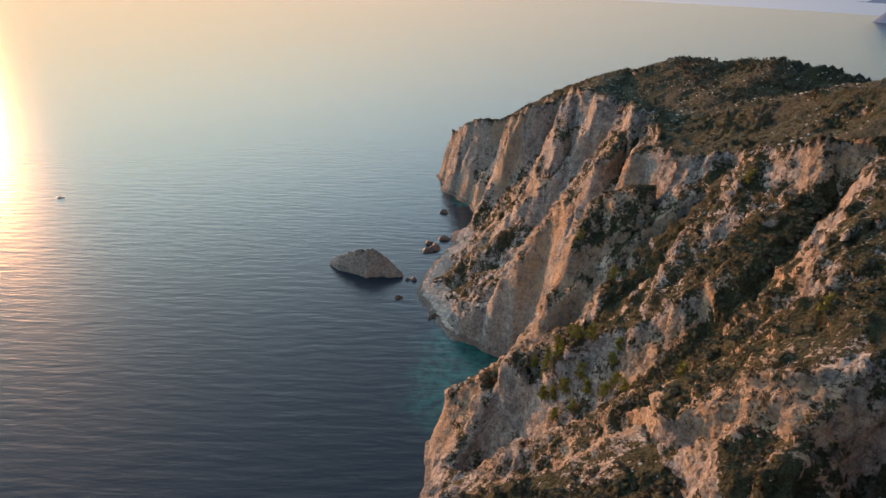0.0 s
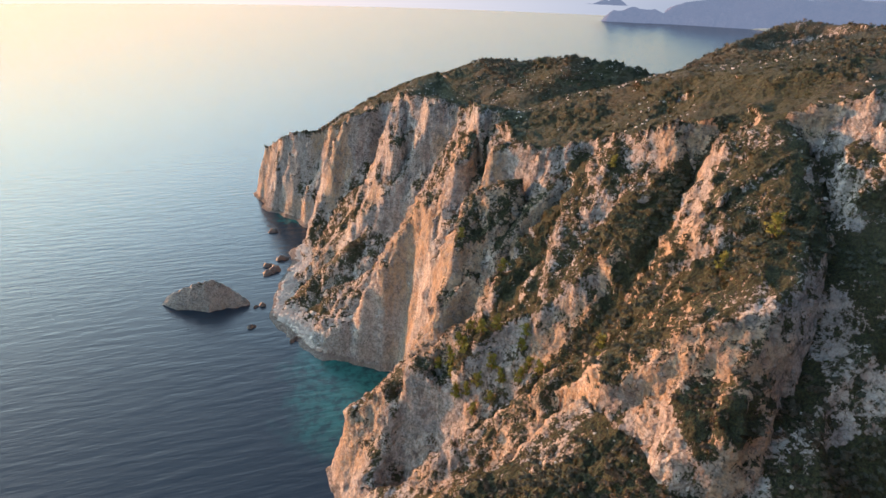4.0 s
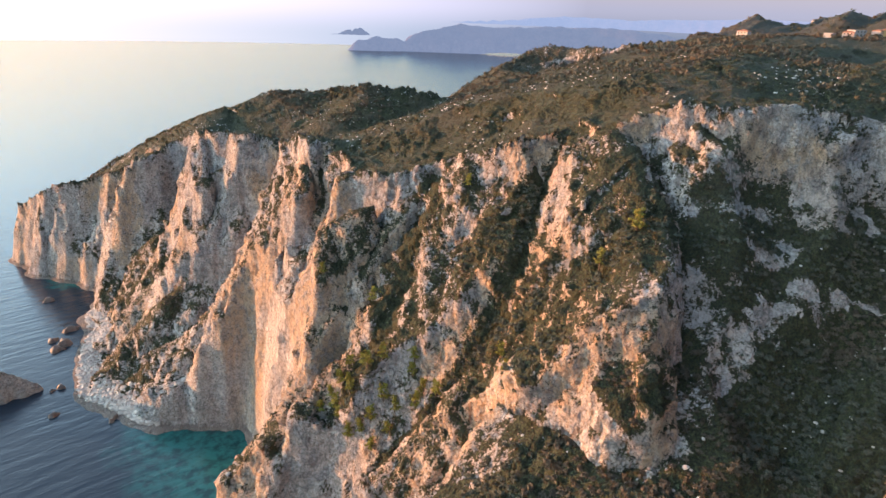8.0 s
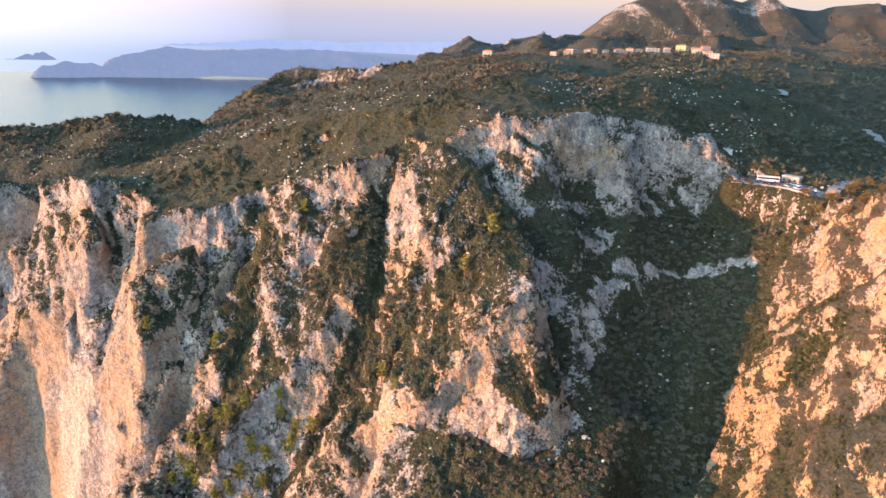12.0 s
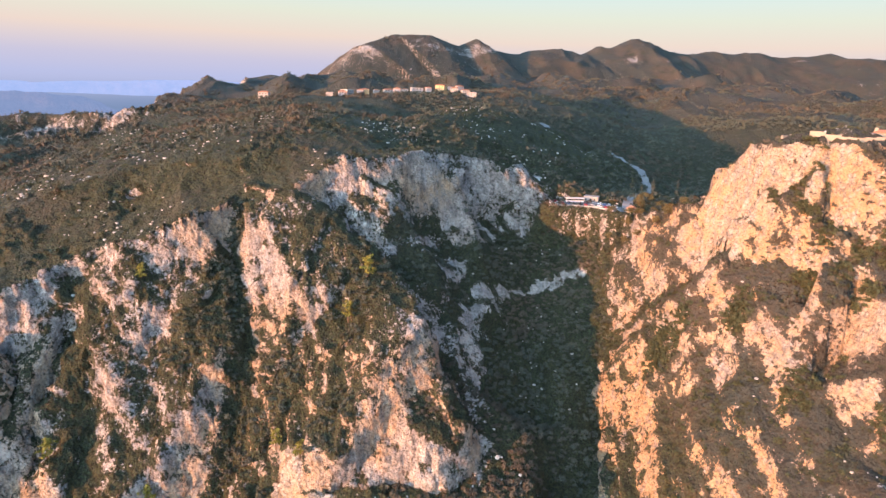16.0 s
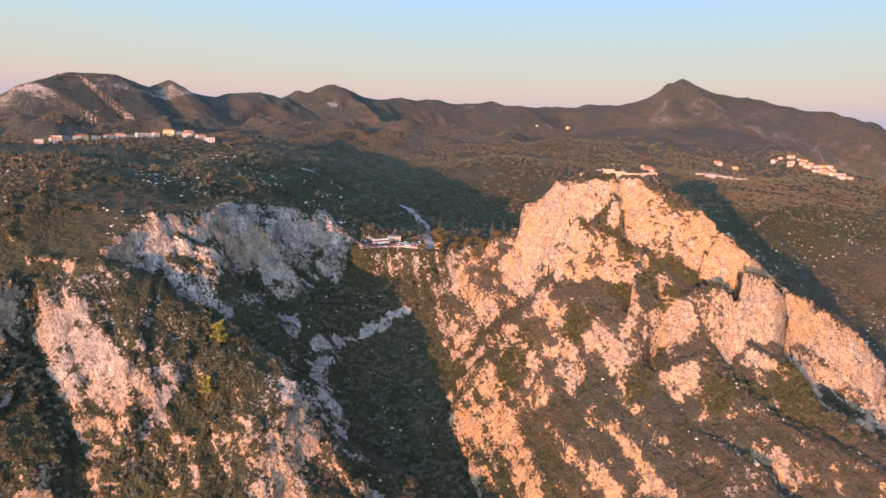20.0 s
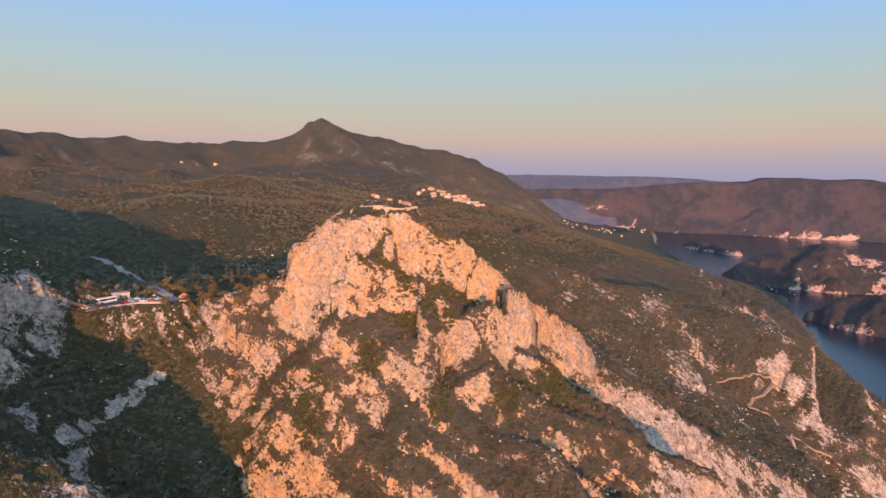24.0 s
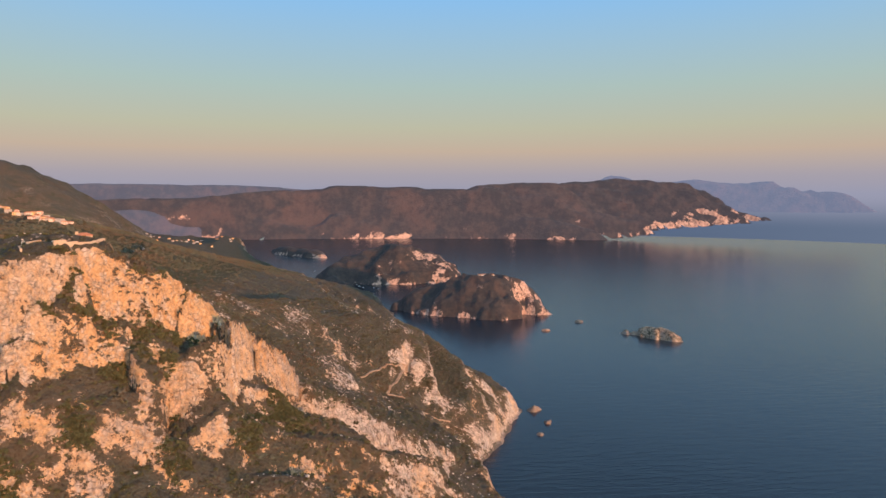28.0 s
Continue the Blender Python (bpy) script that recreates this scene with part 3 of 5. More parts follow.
def sea_water():
    m = Nodes("sea_water")
    g = m.node("ShaderNodeNewGeometry").outputs["Position"]
    shallow = None
    for cx, cy, r in ((40, 408, 74), (22, 465, 48), (40, 820, 36)):
        v = m.node("ShaderNodeVectorMath", operation="DISTANCE")
        m.put(v.inputs[0], g)
        m.put(v.inputs[1], (cx, cy, 0))
        f = m.band(m.math("ADD", v.outputs["Value"], m.math("MULTIPLY", m.noise(22, 4), 50)), 25 + r * 0.35, 25 + r * 1.15, 1.0, 0.0)
        shallow = f if shallow is None else m.math("MAXIMUM", shallow, f)
    teal = m.mix(m.band(m.noise(9, 5), 0.35, 0.6), (0.014, 0.055, 0.06), (0.026, 0.135, 0.13))
    deep = m.mix(m.noise(160, 3), (0.017, 0.027, 0.041), (0.026, 0.038, 0.054))
    color = m.mix(shallow, deep, teal)
    # long swell, wind waves and ripples running in from the west
    # (the sheltered southern bay is calmer)
    part_y = m.node("ShaderNodeSeparateXYZ")
    m.put(part_y.inputs[0], g)
    open_sea = m.math("MAXIMUM", m.band(part_y.outputs[1], -1100, -350), m.band(part_y.outputs[0], -800, -300, 1.0, 0.0))
    n = m.bump(m.noise(48, 3, 0.55, (0.45, 1.3, 1)), m.math("ADD", m.math("MULTIPLY", open_sea, 0.17), 0.08), 0.9)
    n = m.bump(m.noise(9, 3, 0.55, (0.28, 1.25, 1)), m.math("ADD", m.math("MULTIPLY", open_sea, 0.4), 0.3), 0.8, n)
    n = m.bump(m.noise(2.4, 3, 0.6, (0.4, 1.2, 1)), 0.35, 0.2, n)
    m.bsdf.inputs["IOR"].default_value = 1.34
    return m.done(color, 0.2, n)


ROCK = rock_and_scrub()
WATER = sea_water()


def leaf_mat(name, a, b, c, brown=None):
    m = Nodes(name)
    col = m.mix(m.random(), a, b)
    col = m.mix(m.band(m.noise(0.9, 4), 0.45, 0.65), col, c)
    if brown:
        col = m.mix(m.math("MULTIPLY", m.band(m.noise(110, 6, 0.7), 0.45, 0.58), 0.75), col, brown)
    n = m.bump(m.noise(0.5, 3), 0.8, 0.3)
    return m.done(col, 0.85, n)


BUSH = leaf_mat("scrub_leaves", (0.04, 0.055, 0.021), (0.10, 0.098, 0.04), (0.055, 0.062, 0.025))
WOOD_LEAF = leaf_mat("woodland_leaves", (0.068, 0.088, 0.062), (0.13, 0.122, 0.08), (0.085, 0.10, 0.074), (0.12, 0.09, 0.06))
PINE = leaf_mat("pine_needles", (0.17, 0.19, 0.03), (0.30, 0.27, 0.045), (0.2, 0.2, 0.035))


# ---- ground ----
gx = axis((-640, -240, 25), (-240, -30, 3.0), (-30, 275, 1.25), (275, 420, 3.2), (420, 700, 4.5), (700, 800, 8), (800, 1600, 16), (1600, 1960, 8), (1960, 2900, 22))
gy = axis((-3500, -900, 22), (-900, -600, 6), (-600, -260, 3.4), (-260, -115, 2.2), (-115, 300, 1.3), (300, 500, 1.8), (500, 930, 2.8), (930, 1300, 12))
GX, GY = np.meshgrid(gx, gy)
GZ, INLAND = land(GX, GY)


def terrace(x, y, z, d):
    """Breaks steep ground into ledges and walls along the tilted beds."""
    slope = np.hypot(np.gradient(z, gx, axis=1), np.gradient(z, gy, axis=0))
    r = z.copy()
    for step, share, seed in ((21.0, 0.6, 61), (8.5, 0.5, 63)):
        u = strata(x, y, r) / step + 0.7 * fbm(x / 70, y / 70, octaves=2, seed=seed) + 0.25 * vnoise(x / 13, y / 13, seed=seed + 1)
        f = u - np.floor(u)
        amount = share * (0.55 + 0.45 * vnoise(x / 45, y / 45, seed=seed + 2)) * smooth(0.6, 1.2, slope) * smooth(8, 26, d) * smooth(800, 500, x) * (1 - 0.6 * smooth(70, 50, y) * smooth(190, 165, x))
        r = r + amount * step / 0.76 * (smooth(0.22, 0.78, f) - f)
    return r


def strata(x, y, z):
    """Height across the tilted beds of the limestone."""
    return 0.76 * z - 0.46 * x - 0.46 * y


GZ = terrace(GX, GY, GZ, INLAND)
# the shaded scrub bowl under the rim of the gorge
RIM_BOWL = [(140, 158), (158, 174), (190, 178), (210, 163), (239, 131), (266, 98), (250, 74), (206, 62), (160, 72), (96, 96), (60, 124), (100, 128), (122, 136)]
bowl_edge, _ = line_distance(GX, GY, RIM_BOWL, True)
BOWL = np.where(inside(GX, GY, RIM_BOWL), smooth(0, 7, bowl_edge), 0.0)


def carve(x, y, z, d):
    """Crags: pushes the ground out along its normal by rock-shaped noise."""
    zx = np.gradient(z, gx, axis=1)
    zy = np.gradient(z, gy, axis=0)
    slope = np.hypot(zx, zy)
    k = 1 / np.sqrt(1 + slope * slope)
    nx, ny, nz = -zx * k, -zy * k, k
    crag = smooth(0.5, 1.3, slope) * smooth(0, 12, d) * (1 - 0.8 * BOWL)
    detail = smooth(1500, 500, np.hypot(x - 50, y - 200))
    wob = 1.6 * fbm(x / 9, y / 9, z / 9, 2, 41)
    ux, uy, uz = x + 5 * vnoise(x / 13, y / 13, z / 13, 15), y + 5 * vnoise(x / 13, y / 13, z / 13, 16), z + 5 * vnoise(x / 13, y / 13, z / 13, 17)
    big = fbm(ux / 30, uy / 30, uz / 30, 2, 11)
    mid = ridged(ux / 17, uy / 17, uz / 17, 2, 23)
    small = ridged(ux / 7.5, uy / 7.5, uz / 8.5, 2, 37)
    tiny = ridged(ux / 3.4, uy / 3.4, uz / 3.6, 2, 39)
    bed = ridged(strata(x, y, z) / 9, (x - y) / 40, z / 60, 2, 45)
    block = _hash(np.floor(x / 7 + wob), np.floor(y / 7 - wob), np.floor(z / 9 + wob), 3) + 0.6 * _hash(np.floor(x / 3.4 - wob), np.floor(y / 3.4 + wob), np.floor(z / 4.2 + wob), 8)
    calm = 1 - 0.62 * smooth(85, 60, np.hypot(x - 92, y + 22))
    push = calm * crag * detail / (1 + 0.25 * np.maximum(slope - 1.8, 0)) * (1.3 * big + 1.2 * mid + (1.5 * small + 0.9 * tiny + 0.7 * block) / (1 + 1.2 * np.maximum(slope - 2.0, 0)) + 1.0 * bed)
    soft = smooth(0, 20, d) * (1 - crag) * (1.3 * fbm(x / 55, y / 55, octaves=4, seed=53) + 0.8 * ridged(x / 12, y / 12, z / 20, 3, 59) * detail + smooth(0.12, 0.5, vnoise(x / 16, y / 16, seed=61)) * 1.3 * block * detail)
    soft = soft + smooth(750, 1100, x) * (1 - smooth(1450, 1600, x) * smooth(-150, -50, y)) * (12 * ridged(x / 240, y / 190, octaves=3, seed=67) + 5 * ridged(x / 90, y / 80, octaves=2, seed=69))
    tor = smooth(46, 20, line_distance(x, y, [(606, 460), (618, 500), (622, 560), (626, 600), (634, 645)])[0]) + smooth(26, 8, line_distance(x, y, [(365, 575), (350, 598), (323, 634), (301, 677)])[0])
    soft = soft + tor * (4.5 * ridged(ux / 22, uy / 22, octaves=3, seed=73) + 2.2 * block)
    return x + nx * push, y + ny * push, z + nz * push + soft, slope, crag


PX, PY, PZ, SLOPE, CRAG = carve(GX, GY, GZ, INLAND)
# level ground of the car park on the saddle
lot, _ = line_distance(GX, GY, [(250, 74), (250, 52), (232, 38)])
level = smooth(15, 9, lot)
PX, PY, PZ = PX + (GX - PX) * level, PY + (GY - PY) * level, PZ + (241.0 - PZ) * level
PZ = np.where(INLAND > 2, np.maximum(PZ, 0.3), np.minimum(PZ, GZ))
patch = fbm(GX / 28, GY / 28, octaves=4, seed=83)


def spots(x, y, places):
    """Soft round spots: x, y, radius."""
    r = np.zeros(x.shape)
    for cx, cy, k in places:
        r = np.maximum(r, smooth(1.25, 0.55, np.hypot(x - cx, y - cy) / k + 0.35 * patch))
    return r


# gullies and ledges with dense scrub, and fresh pale rock falls
THICKETS = [(115, 213, 15), (98, 187, 12), (104, 224, 12), (83, 191, 8), (88, 217, 8), (126, 257, 14), (132, 183, 16), (150, 178, 12), (150, 250, 9), (70, 285, 16),
            (114, 4, 10), (106, -6, 10), (98, -14, 9), (88, -24, 8), (122, 14, 7), (64, -36, 8), (86, -4, 9), (93, 10, 9), (76, 3, 9), (61, -17, 12), (98, -28, 12), (46, -11, 14), (20, -60, 30), (60, 560, 12), (75, 620, 12), (40, -150, 40), (0, -260, 50), (236, 14, 14), (216, 26, 9), (262, 4, 18), (280, 20, 14)]
SCARS = [(84, 203, 9), (80, 196, 6), (101, 165, 5), (86, 167, 8), (81, 148, 8), (119, 129, 9), (149, 130, 10), (163, 121, 8), (178, 108, 7), (192, 96, 7), (203, 65, 8), (138, 138, 9),
         (226, 157, 10), (254, 127, 10), (187, 176, 9), (70, 410, 14), (75, 390, 14), (66, 440, 12), (62, 800, 14), (45, 830, 14)]
thick = spots(GX, GY, [(a, b, 0.85 * c) for a, b, c in THICKETS])
scars = spots(GX, GY, [(a, b, 0.7 * c) for a, b, c in SCARS]) * smooth(-0.5, 0.3, fbm(GX / 7, GY / 7, PZ / 9, 3, 141))
scars = np.maximum(scars, spots(GX, GY, [(79, 197, 10), (86, 203, 8), (70, 205, 7)]))
ridge_rock = spots(GX, GY, [(100, 151, 8), (90, 147, 9), (79, 143, 9), (118, 160, 6), (96, 157, 7), (84, 152, 8)])
gorge, _ = line_distance(GX, GY, [(205, 84), (130, 101), (60, 131), (-40, 192)])
VEG = 0.60 - 0.23 * smooth(0.7, 2.0, SLOPE) + 0.15 * patch + 0.4 * thick - 0.7 * scars - 0.16 * ridge_rock
VEG = np.where(INLAND < 14, VEG * (0.5 + 0.5 * smooth(4, 16, INLAND)), VEG)
face, _ = line_distance(GX, GY, [(140, 12), (126, 6), (112, -16), (96, -26), (72, -42), (54, -34), (60, -20)])
castle = smooth(70, 50, GY) * smooth(-150, -110, GY) * smooth(190, 165, GX)
cleft, _ = line_distance(GX, GY, [p[:2] for p in GULLIES[0][0]])
side_cleft, _ = line_distance(GX, GY, [p[:2] for p in GULLIES[3][0]])
VEG = VEG + 0.5 * smooth(9, 4, cleft) + 0.3 * smooth(9, 4, side_cleft) + 0.40 * BOWL
# pale bands of rock across the bowl and down the flank of the spur
ledge, _ = line_distance(GX + 2 * patch, GY, [(206, 69), (208, 88), (200, 105), (188, 118), (170, 127), (152, 128), (136, 127)])
flank, _ = line_distance(GX + 2 * patch, GY, [(150, 152), (140, 136), (124, 130), (106, 130), (92, 126)])
spall = fbm(GX / 8, GY / 8, PZ / 8, octaves=3, seed=181)
ledge, flank = ledge + 4 * spall, flank + 6 * spall
VEG = VEG + 0.45 * smooth(40, 24, gorge) + 0.25 * smooth(0.8, 0.35, SLOPE) * (1 - castle)
stony = np.maximum(smooth(7, 3, ledge), 0.85 * smooth(12, 4, flank)) * (0.7 + 0.3 * smooth(-0.3, 0.2, vnoise(GX / 5, GY / 5, PZ / 5, 183)))
stony = np.maximum(stony, spots(GX, GY, [(224, 142, 9), (222, 135, 6), (233, 117, 8), (241, 111, 6), (195, 137, 6)]) * smooth(-0.4, 0.1, spall))
VEG = VEG * (1 - stony) + 0.08 * stony
VEG = VEG - 0.6 * BOWL * smooth(0.05, 0.5, fbm((GX + GY) / 9, (GX - GY) / 22, PZ / 22, octaves=3, seed=187)) * smooth(185, 205, PZ)
VEG = VEG + castle * (0.15 * fbm(strata(PX, PY, PZ) / 4, (GX - GY) / 11, PZ / 22, 3, 191) + 0.12 * fbm(GX / 5, GY / 5, PZ / 5, 2, 193) + 0.34 * vnoise(GX / 3.4, GY / 3.4, PZ / 3.4, 195) - 0.03 - 0.16 * smooth(30, 14, face) * smooth(1.0, 1.8, SLOPE) + 0.12 * smooth(15, 35, GY))
VEG = VEG + 0.20 * smooth(90, 40, GY) * smooth(320, 260, GX) * smooth(2.4, 1.6, SLOPE) - 0.03 * smooth(120, 180, GY) * (GX < 300)
VEG = VEG + 0.02 * smooth(240, 215, PZ) * smooth(70, 40, GY) * smooth(-100, -60, GY) * (GX < 200)
VEG = VEG - 0.14 * smooth(2.4, 3.6, SLOPE) + 0.05 * smooth(130, 170, GY) * smooth(340, 300, GY) * smooth(150, 180, PZ)
VEG = VEG - 0.13 * smooth(175, 110, PZ) * smooth(130, 190, GY) * smooth(700, 500, GY)
VEG = VEG - 0.34 * smooth(0.05, 0.5, fbm(GX / 26, GY / 26, PZ / 26, 3, 171)) * smooth(-60, -110, GY) * (GX < 220) * smooth(-1300, -900, GY)
knoll, _ = line_distance(GX, GY, [(606, 460), (618, 500), (622, 560), (626, 600), (634, 645)])
tors = spots(GX, GY, [(323, 634, 16), (301, 677, 18), (312, 655, 12), (365, 575, 14), (350, 598, 10), (560, 500, 12), (570, 450, 14), (545, 430, 10), (600, 405, 12)])
VEG = VEG + 0.25 * smooth(165, 190, GX) * smooth(210, 240, GY) * smooth(420, 380, GX)
brink, _ = line_distance(GX, GY, [p[:2] for p in EDGE if 90 < p[1] < 500])
VEG = VEG - 0.12 * smooth(14, 7, brink) * smooth(0.7, 1.1, SLOPE)
fields = fbm(GX / 90, GY / 70, octaves=4, seed=101)
VEG = np.where(GX > 420, VEG + 0.15 * fields + 0.12 - 0.16 * smooth(0.34, 0.5, SLOPE) * smooth(0.0, 0.5, fields), VEG)
DRY = smooth(350, 800, GX) * (0.35 + 0.65 * smooth(500, 1500, GX)) + 0.75 * smooth(230, 170, GX) * smooth(60, 30, GY)
front, _ = line_distance(GX, GY, [(1640, 400), (1700, 330), (1740, 230), (1790, 120), (1830, 40)])
bare = smooth(70, 30, front) * smooth(-0.1, 0.3, fbm(GX / 120, GY / 120, PZ / 30, 3, 161))
shoulder, _ = line_distance(GX, GY, [(1700, -1700), (1640, -1900), (1560, -2120)])
bare = np.maximum(bare, smooth(120, 40, shoulder) * smooth(0.0, 0.4, fbm(GX / 50, GY / 50, octaves=3, seed=163)))
bare = np.maximum(bare, smooth(60, 25, knoll) * smooth(-0.3, 0.2, fbm(GX / 30, GY / 30, octaves=3, seed=167)))
VEG = VEG - 0.5 * spots(GX, GY, [(2090, -826, 34), (2075, -1010, 26), (1852, -1103, 22), (1843, -1241, 20), (1852, -531, 22), (1912, -421, 24), (2040, -760, 20)]) * smooth(-0.4, 0.0, fbm(GX / 22, GY / 22, octaves=3, seed=175))
VEG = VEG - 0.3 * smooth(45, 20, knoll) * smooth(-0.2, 0.3, fbm(GX / 24, GY / 24, PZ / 12, 3, 169)) - 0.42 * tors * smooth(-0.3, 0.2, fbm(GX / 8, GY / 8, PZ / 8, 3, 173))
VEG = VEG - 0.17 * bare - 0.3 * smooth(60, 25, front) * smooth(372, 392, PZ) * smooth(440, 425, PZ) * smooth(-0.3, 0.2, fbm(GX / 70, GY / 70, PZ / 25, 3, 165))
DRY = np.maximum(DRY, 0.25 * smooth(-0.1, 0.4, patch) * smooth(160, 190, GX) * smooth(120, 180, GY))
PALE = np.clip(0.5 * smooth(26, 12, face) * CRAG * smooth(1.2, 2.2, SLOPE) + 0.45 * smooth(0.25, 0.6, fbm(GX / 20, GY / 20, PZ / 30, 3, 91)) * CRAG * (GX < 420) + 0.9 * scars + 0.3 * stony + 0.35 * smooth(120, 60, PZ) * CRAG * smooth(280, 340, GY) * (GX < 200), 0, 1)
RUST = smooth(0.0, 0.5, fbm(GX / 36, GY / 36, PZ / 60, 3, 97)) * CRAG * 0.8
RUST = np.clip(RUST, 0, 1) + 0.9 * smooth(130, 90, np.hypot(GX - 100, GY + 20)) * CRAG
SHINGLE = (0.4 + 0.6 * smooth(200, 300, GY)) * smooth(18, 8, INLAND) * smooth(0.9, 0.4, SLOPE)
ground = sheet("ground", PX, PY, PZ, ROCK, {"veg": VEG, "pale": PALE, "rust": RUST, "shingle": SHINGLE, "dry": DRY})
tagged(ground, "limestone cliffs and scrub-covered hills above the sea", "ground", kind="structure")

# ---- sea ----
def polar(name, radii, mat):
    ra, az = np.meshgrid(radii[::-1], np.linspace(0, 2 * math.pi, 241))
    return sheet(name, EYE_MID[0] + ra * np.sin(az), EYE_MID[1] + ra * np.cos(az), np.zeros_like(ra), mat)


sea = polar("water", np.concatenate([[0], np.geomspace(12, 4800, 120)]), WATER)
tagged(sea, "calm rippled blue sea reaching to the horizon", "sea", kind="structure")


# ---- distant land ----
# Distant ground whose haze is painted in as an even bluish glow.
def haze_glow_land(name, strength, bare, grain=1.0):
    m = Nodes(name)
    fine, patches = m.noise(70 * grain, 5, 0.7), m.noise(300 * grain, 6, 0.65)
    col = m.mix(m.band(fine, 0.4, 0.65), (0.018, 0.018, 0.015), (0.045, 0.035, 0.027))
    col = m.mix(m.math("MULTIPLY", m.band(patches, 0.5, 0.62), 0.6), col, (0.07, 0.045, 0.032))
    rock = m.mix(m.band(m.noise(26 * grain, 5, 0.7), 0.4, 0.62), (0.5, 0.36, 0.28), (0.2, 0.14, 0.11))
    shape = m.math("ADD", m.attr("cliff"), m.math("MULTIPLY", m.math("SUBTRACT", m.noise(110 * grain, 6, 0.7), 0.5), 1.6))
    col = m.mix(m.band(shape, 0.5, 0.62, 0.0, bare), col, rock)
    # emission stands in for the haze of the air in between
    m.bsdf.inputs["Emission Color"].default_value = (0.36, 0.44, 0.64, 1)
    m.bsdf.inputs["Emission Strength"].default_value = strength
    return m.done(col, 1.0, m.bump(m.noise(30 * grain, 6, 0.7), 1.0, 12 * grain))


# headland and wooded capes carry a weak glow as painted haze
DISTANT = haze_glow_land("distant_land_haze_glow", 0.05, 1.0)
WOODED = haze_glow_land("wooded_cape_haze_glow", 0.02, 1.0, 0.22)
# far islands and coast: stronger glow, painting thicker blue haze over them
BLUE_HAZE_GLOW = haze_glow_land("land_with_blue_haze_glow", 0.30, 0.06)
THICK_HAZE_GLOW = haze_glow_land("land_with_thick_haze_glow", 0.5, 0.0)


def bearing(az, dist, z):
    """A point at so many degrees clockwise from +y and so many metres from the middle of the flight."""
    return EYE_MID[0] + dist * math.sin(radians(az)), EYE_MID[1] + dist * math.cos(radians(az)), z - 9 - 0.0061 * dist * math.cos(radians(az))


def crag_share(x, y, h, slope, step, seed):
    """Bare cliffs: steep ground, most of all low down and on the western points."""
    west = np.clip((x.max() - x) / (x.max() - x.min()), 0, 1)
    share = smooth(0.3, 0.8, slope) * (0.08 + 0.5 * smooth(0.35, 0.9, west)) + 0.35 * smooth(16, 4, h)
    return np.clip(share + 0.3 * fbm(x / (9 * step), y / (9 * step), octaves=3, seed=seed + 3) * smooth(0.2, 0.5, slope), 0, 1) * smooth(200, 120, h)


def far_land(name, label, crests, step, seed, mat=None):
    """A far island or headland from its crest lines: points, fall, width."""
    xs = [p[0] for pts, f, w in crests for p in pts]
    ys = [p[1] for pts, f, w in crests for p in pts]
    reach = max(p[2] / f + w for pts, f, w in crests for p in pts) * 1.05
    x, y = np.meshgrid(np.arange(min(xs) - reach, max(xs) + reach + step, step), np.arange(min(ys) - reach, max(ys) + reach + step, step))
    u = step * 3.0
    wx, wy = x + u * fbm(x / (9 * step), y / (9 * step), octaves=4, seed=seed), y + u * fbm(x / (9 * step), y / (9 * step), octaves=4, seed=seed + 9)
    h = np.full(x.shape, -40.0)
    for pts, fall, width in crests:
        d, _, z = along(wx, wy, pts)
        r = np.sqrt(d * d + width * width) - width
        g = z - fall * r
        foot = min(24, 0.4 * max(p[2] for p in pts)) * (1 + 0.8 * fbm(x / (6 * step), y / (6 * step), octaves=3, seed=seed + 6))
        h = smax(h, np.where(g < foot, foot - (foot - g) * 2.6, g), 5)
    h = h + smooth(-5, 30, h) * min(0.22 * u, 7.0) * ridged(x / (4 * step), y / (4 * step), octaves=4, seed=seed + 4)
    zy, zx = np.gradient(h, step)
    ob = sheet(name, *squeeze(x, y, h), mat or DISTANT, {"veg": (0.38 if mat is ROCK else 0.80) - 0.6 * smooth(0.9, 1.7, np.hypot(zx, zy)) * smooth(-0.3, 0.4, fbm(x / (7 * step), y / (7 * step), octaves=3, seed=seed + 2)), "cliff": crag_share(x, y, h, np.hypot(zx, zy), step, seed), "rust": 0.5 + 0 * h, "dry": 0.3 + 0 * h}, keep=h > (-38 if "north" in name else -1))
    return tagged(ob, label, "headland", kind="structure")


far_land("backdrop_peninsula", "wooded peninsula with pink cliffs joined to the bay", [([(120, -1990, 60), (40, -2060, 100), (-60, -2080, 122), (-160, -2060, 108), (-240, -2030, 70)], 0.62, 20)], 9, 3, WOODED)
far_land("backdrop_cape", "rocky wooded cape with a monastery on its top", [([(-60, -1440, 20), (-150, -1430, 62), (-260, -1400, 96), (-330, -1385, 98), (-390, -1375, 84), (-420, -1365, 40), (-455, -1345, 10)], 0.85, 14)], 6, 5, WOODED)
far_land("backdrop_islet", "small bare rocky islet in open water", [([(-562, -1110, 4), (-582, -1094, 11), (-606, -1072, 21), (-626, -1054, 24), (-650, -1030, 19), (-668, -1010, 7)], 1.0, 5)], 3, 7, ROCK)
far_land("backdrop_bay_islet", "low wooded islet in the bay", [([(520, -3180, 22), (380, -3000, 34), (260, -2850, 20)], 0.5, 30)], 16, 11, WOODED)
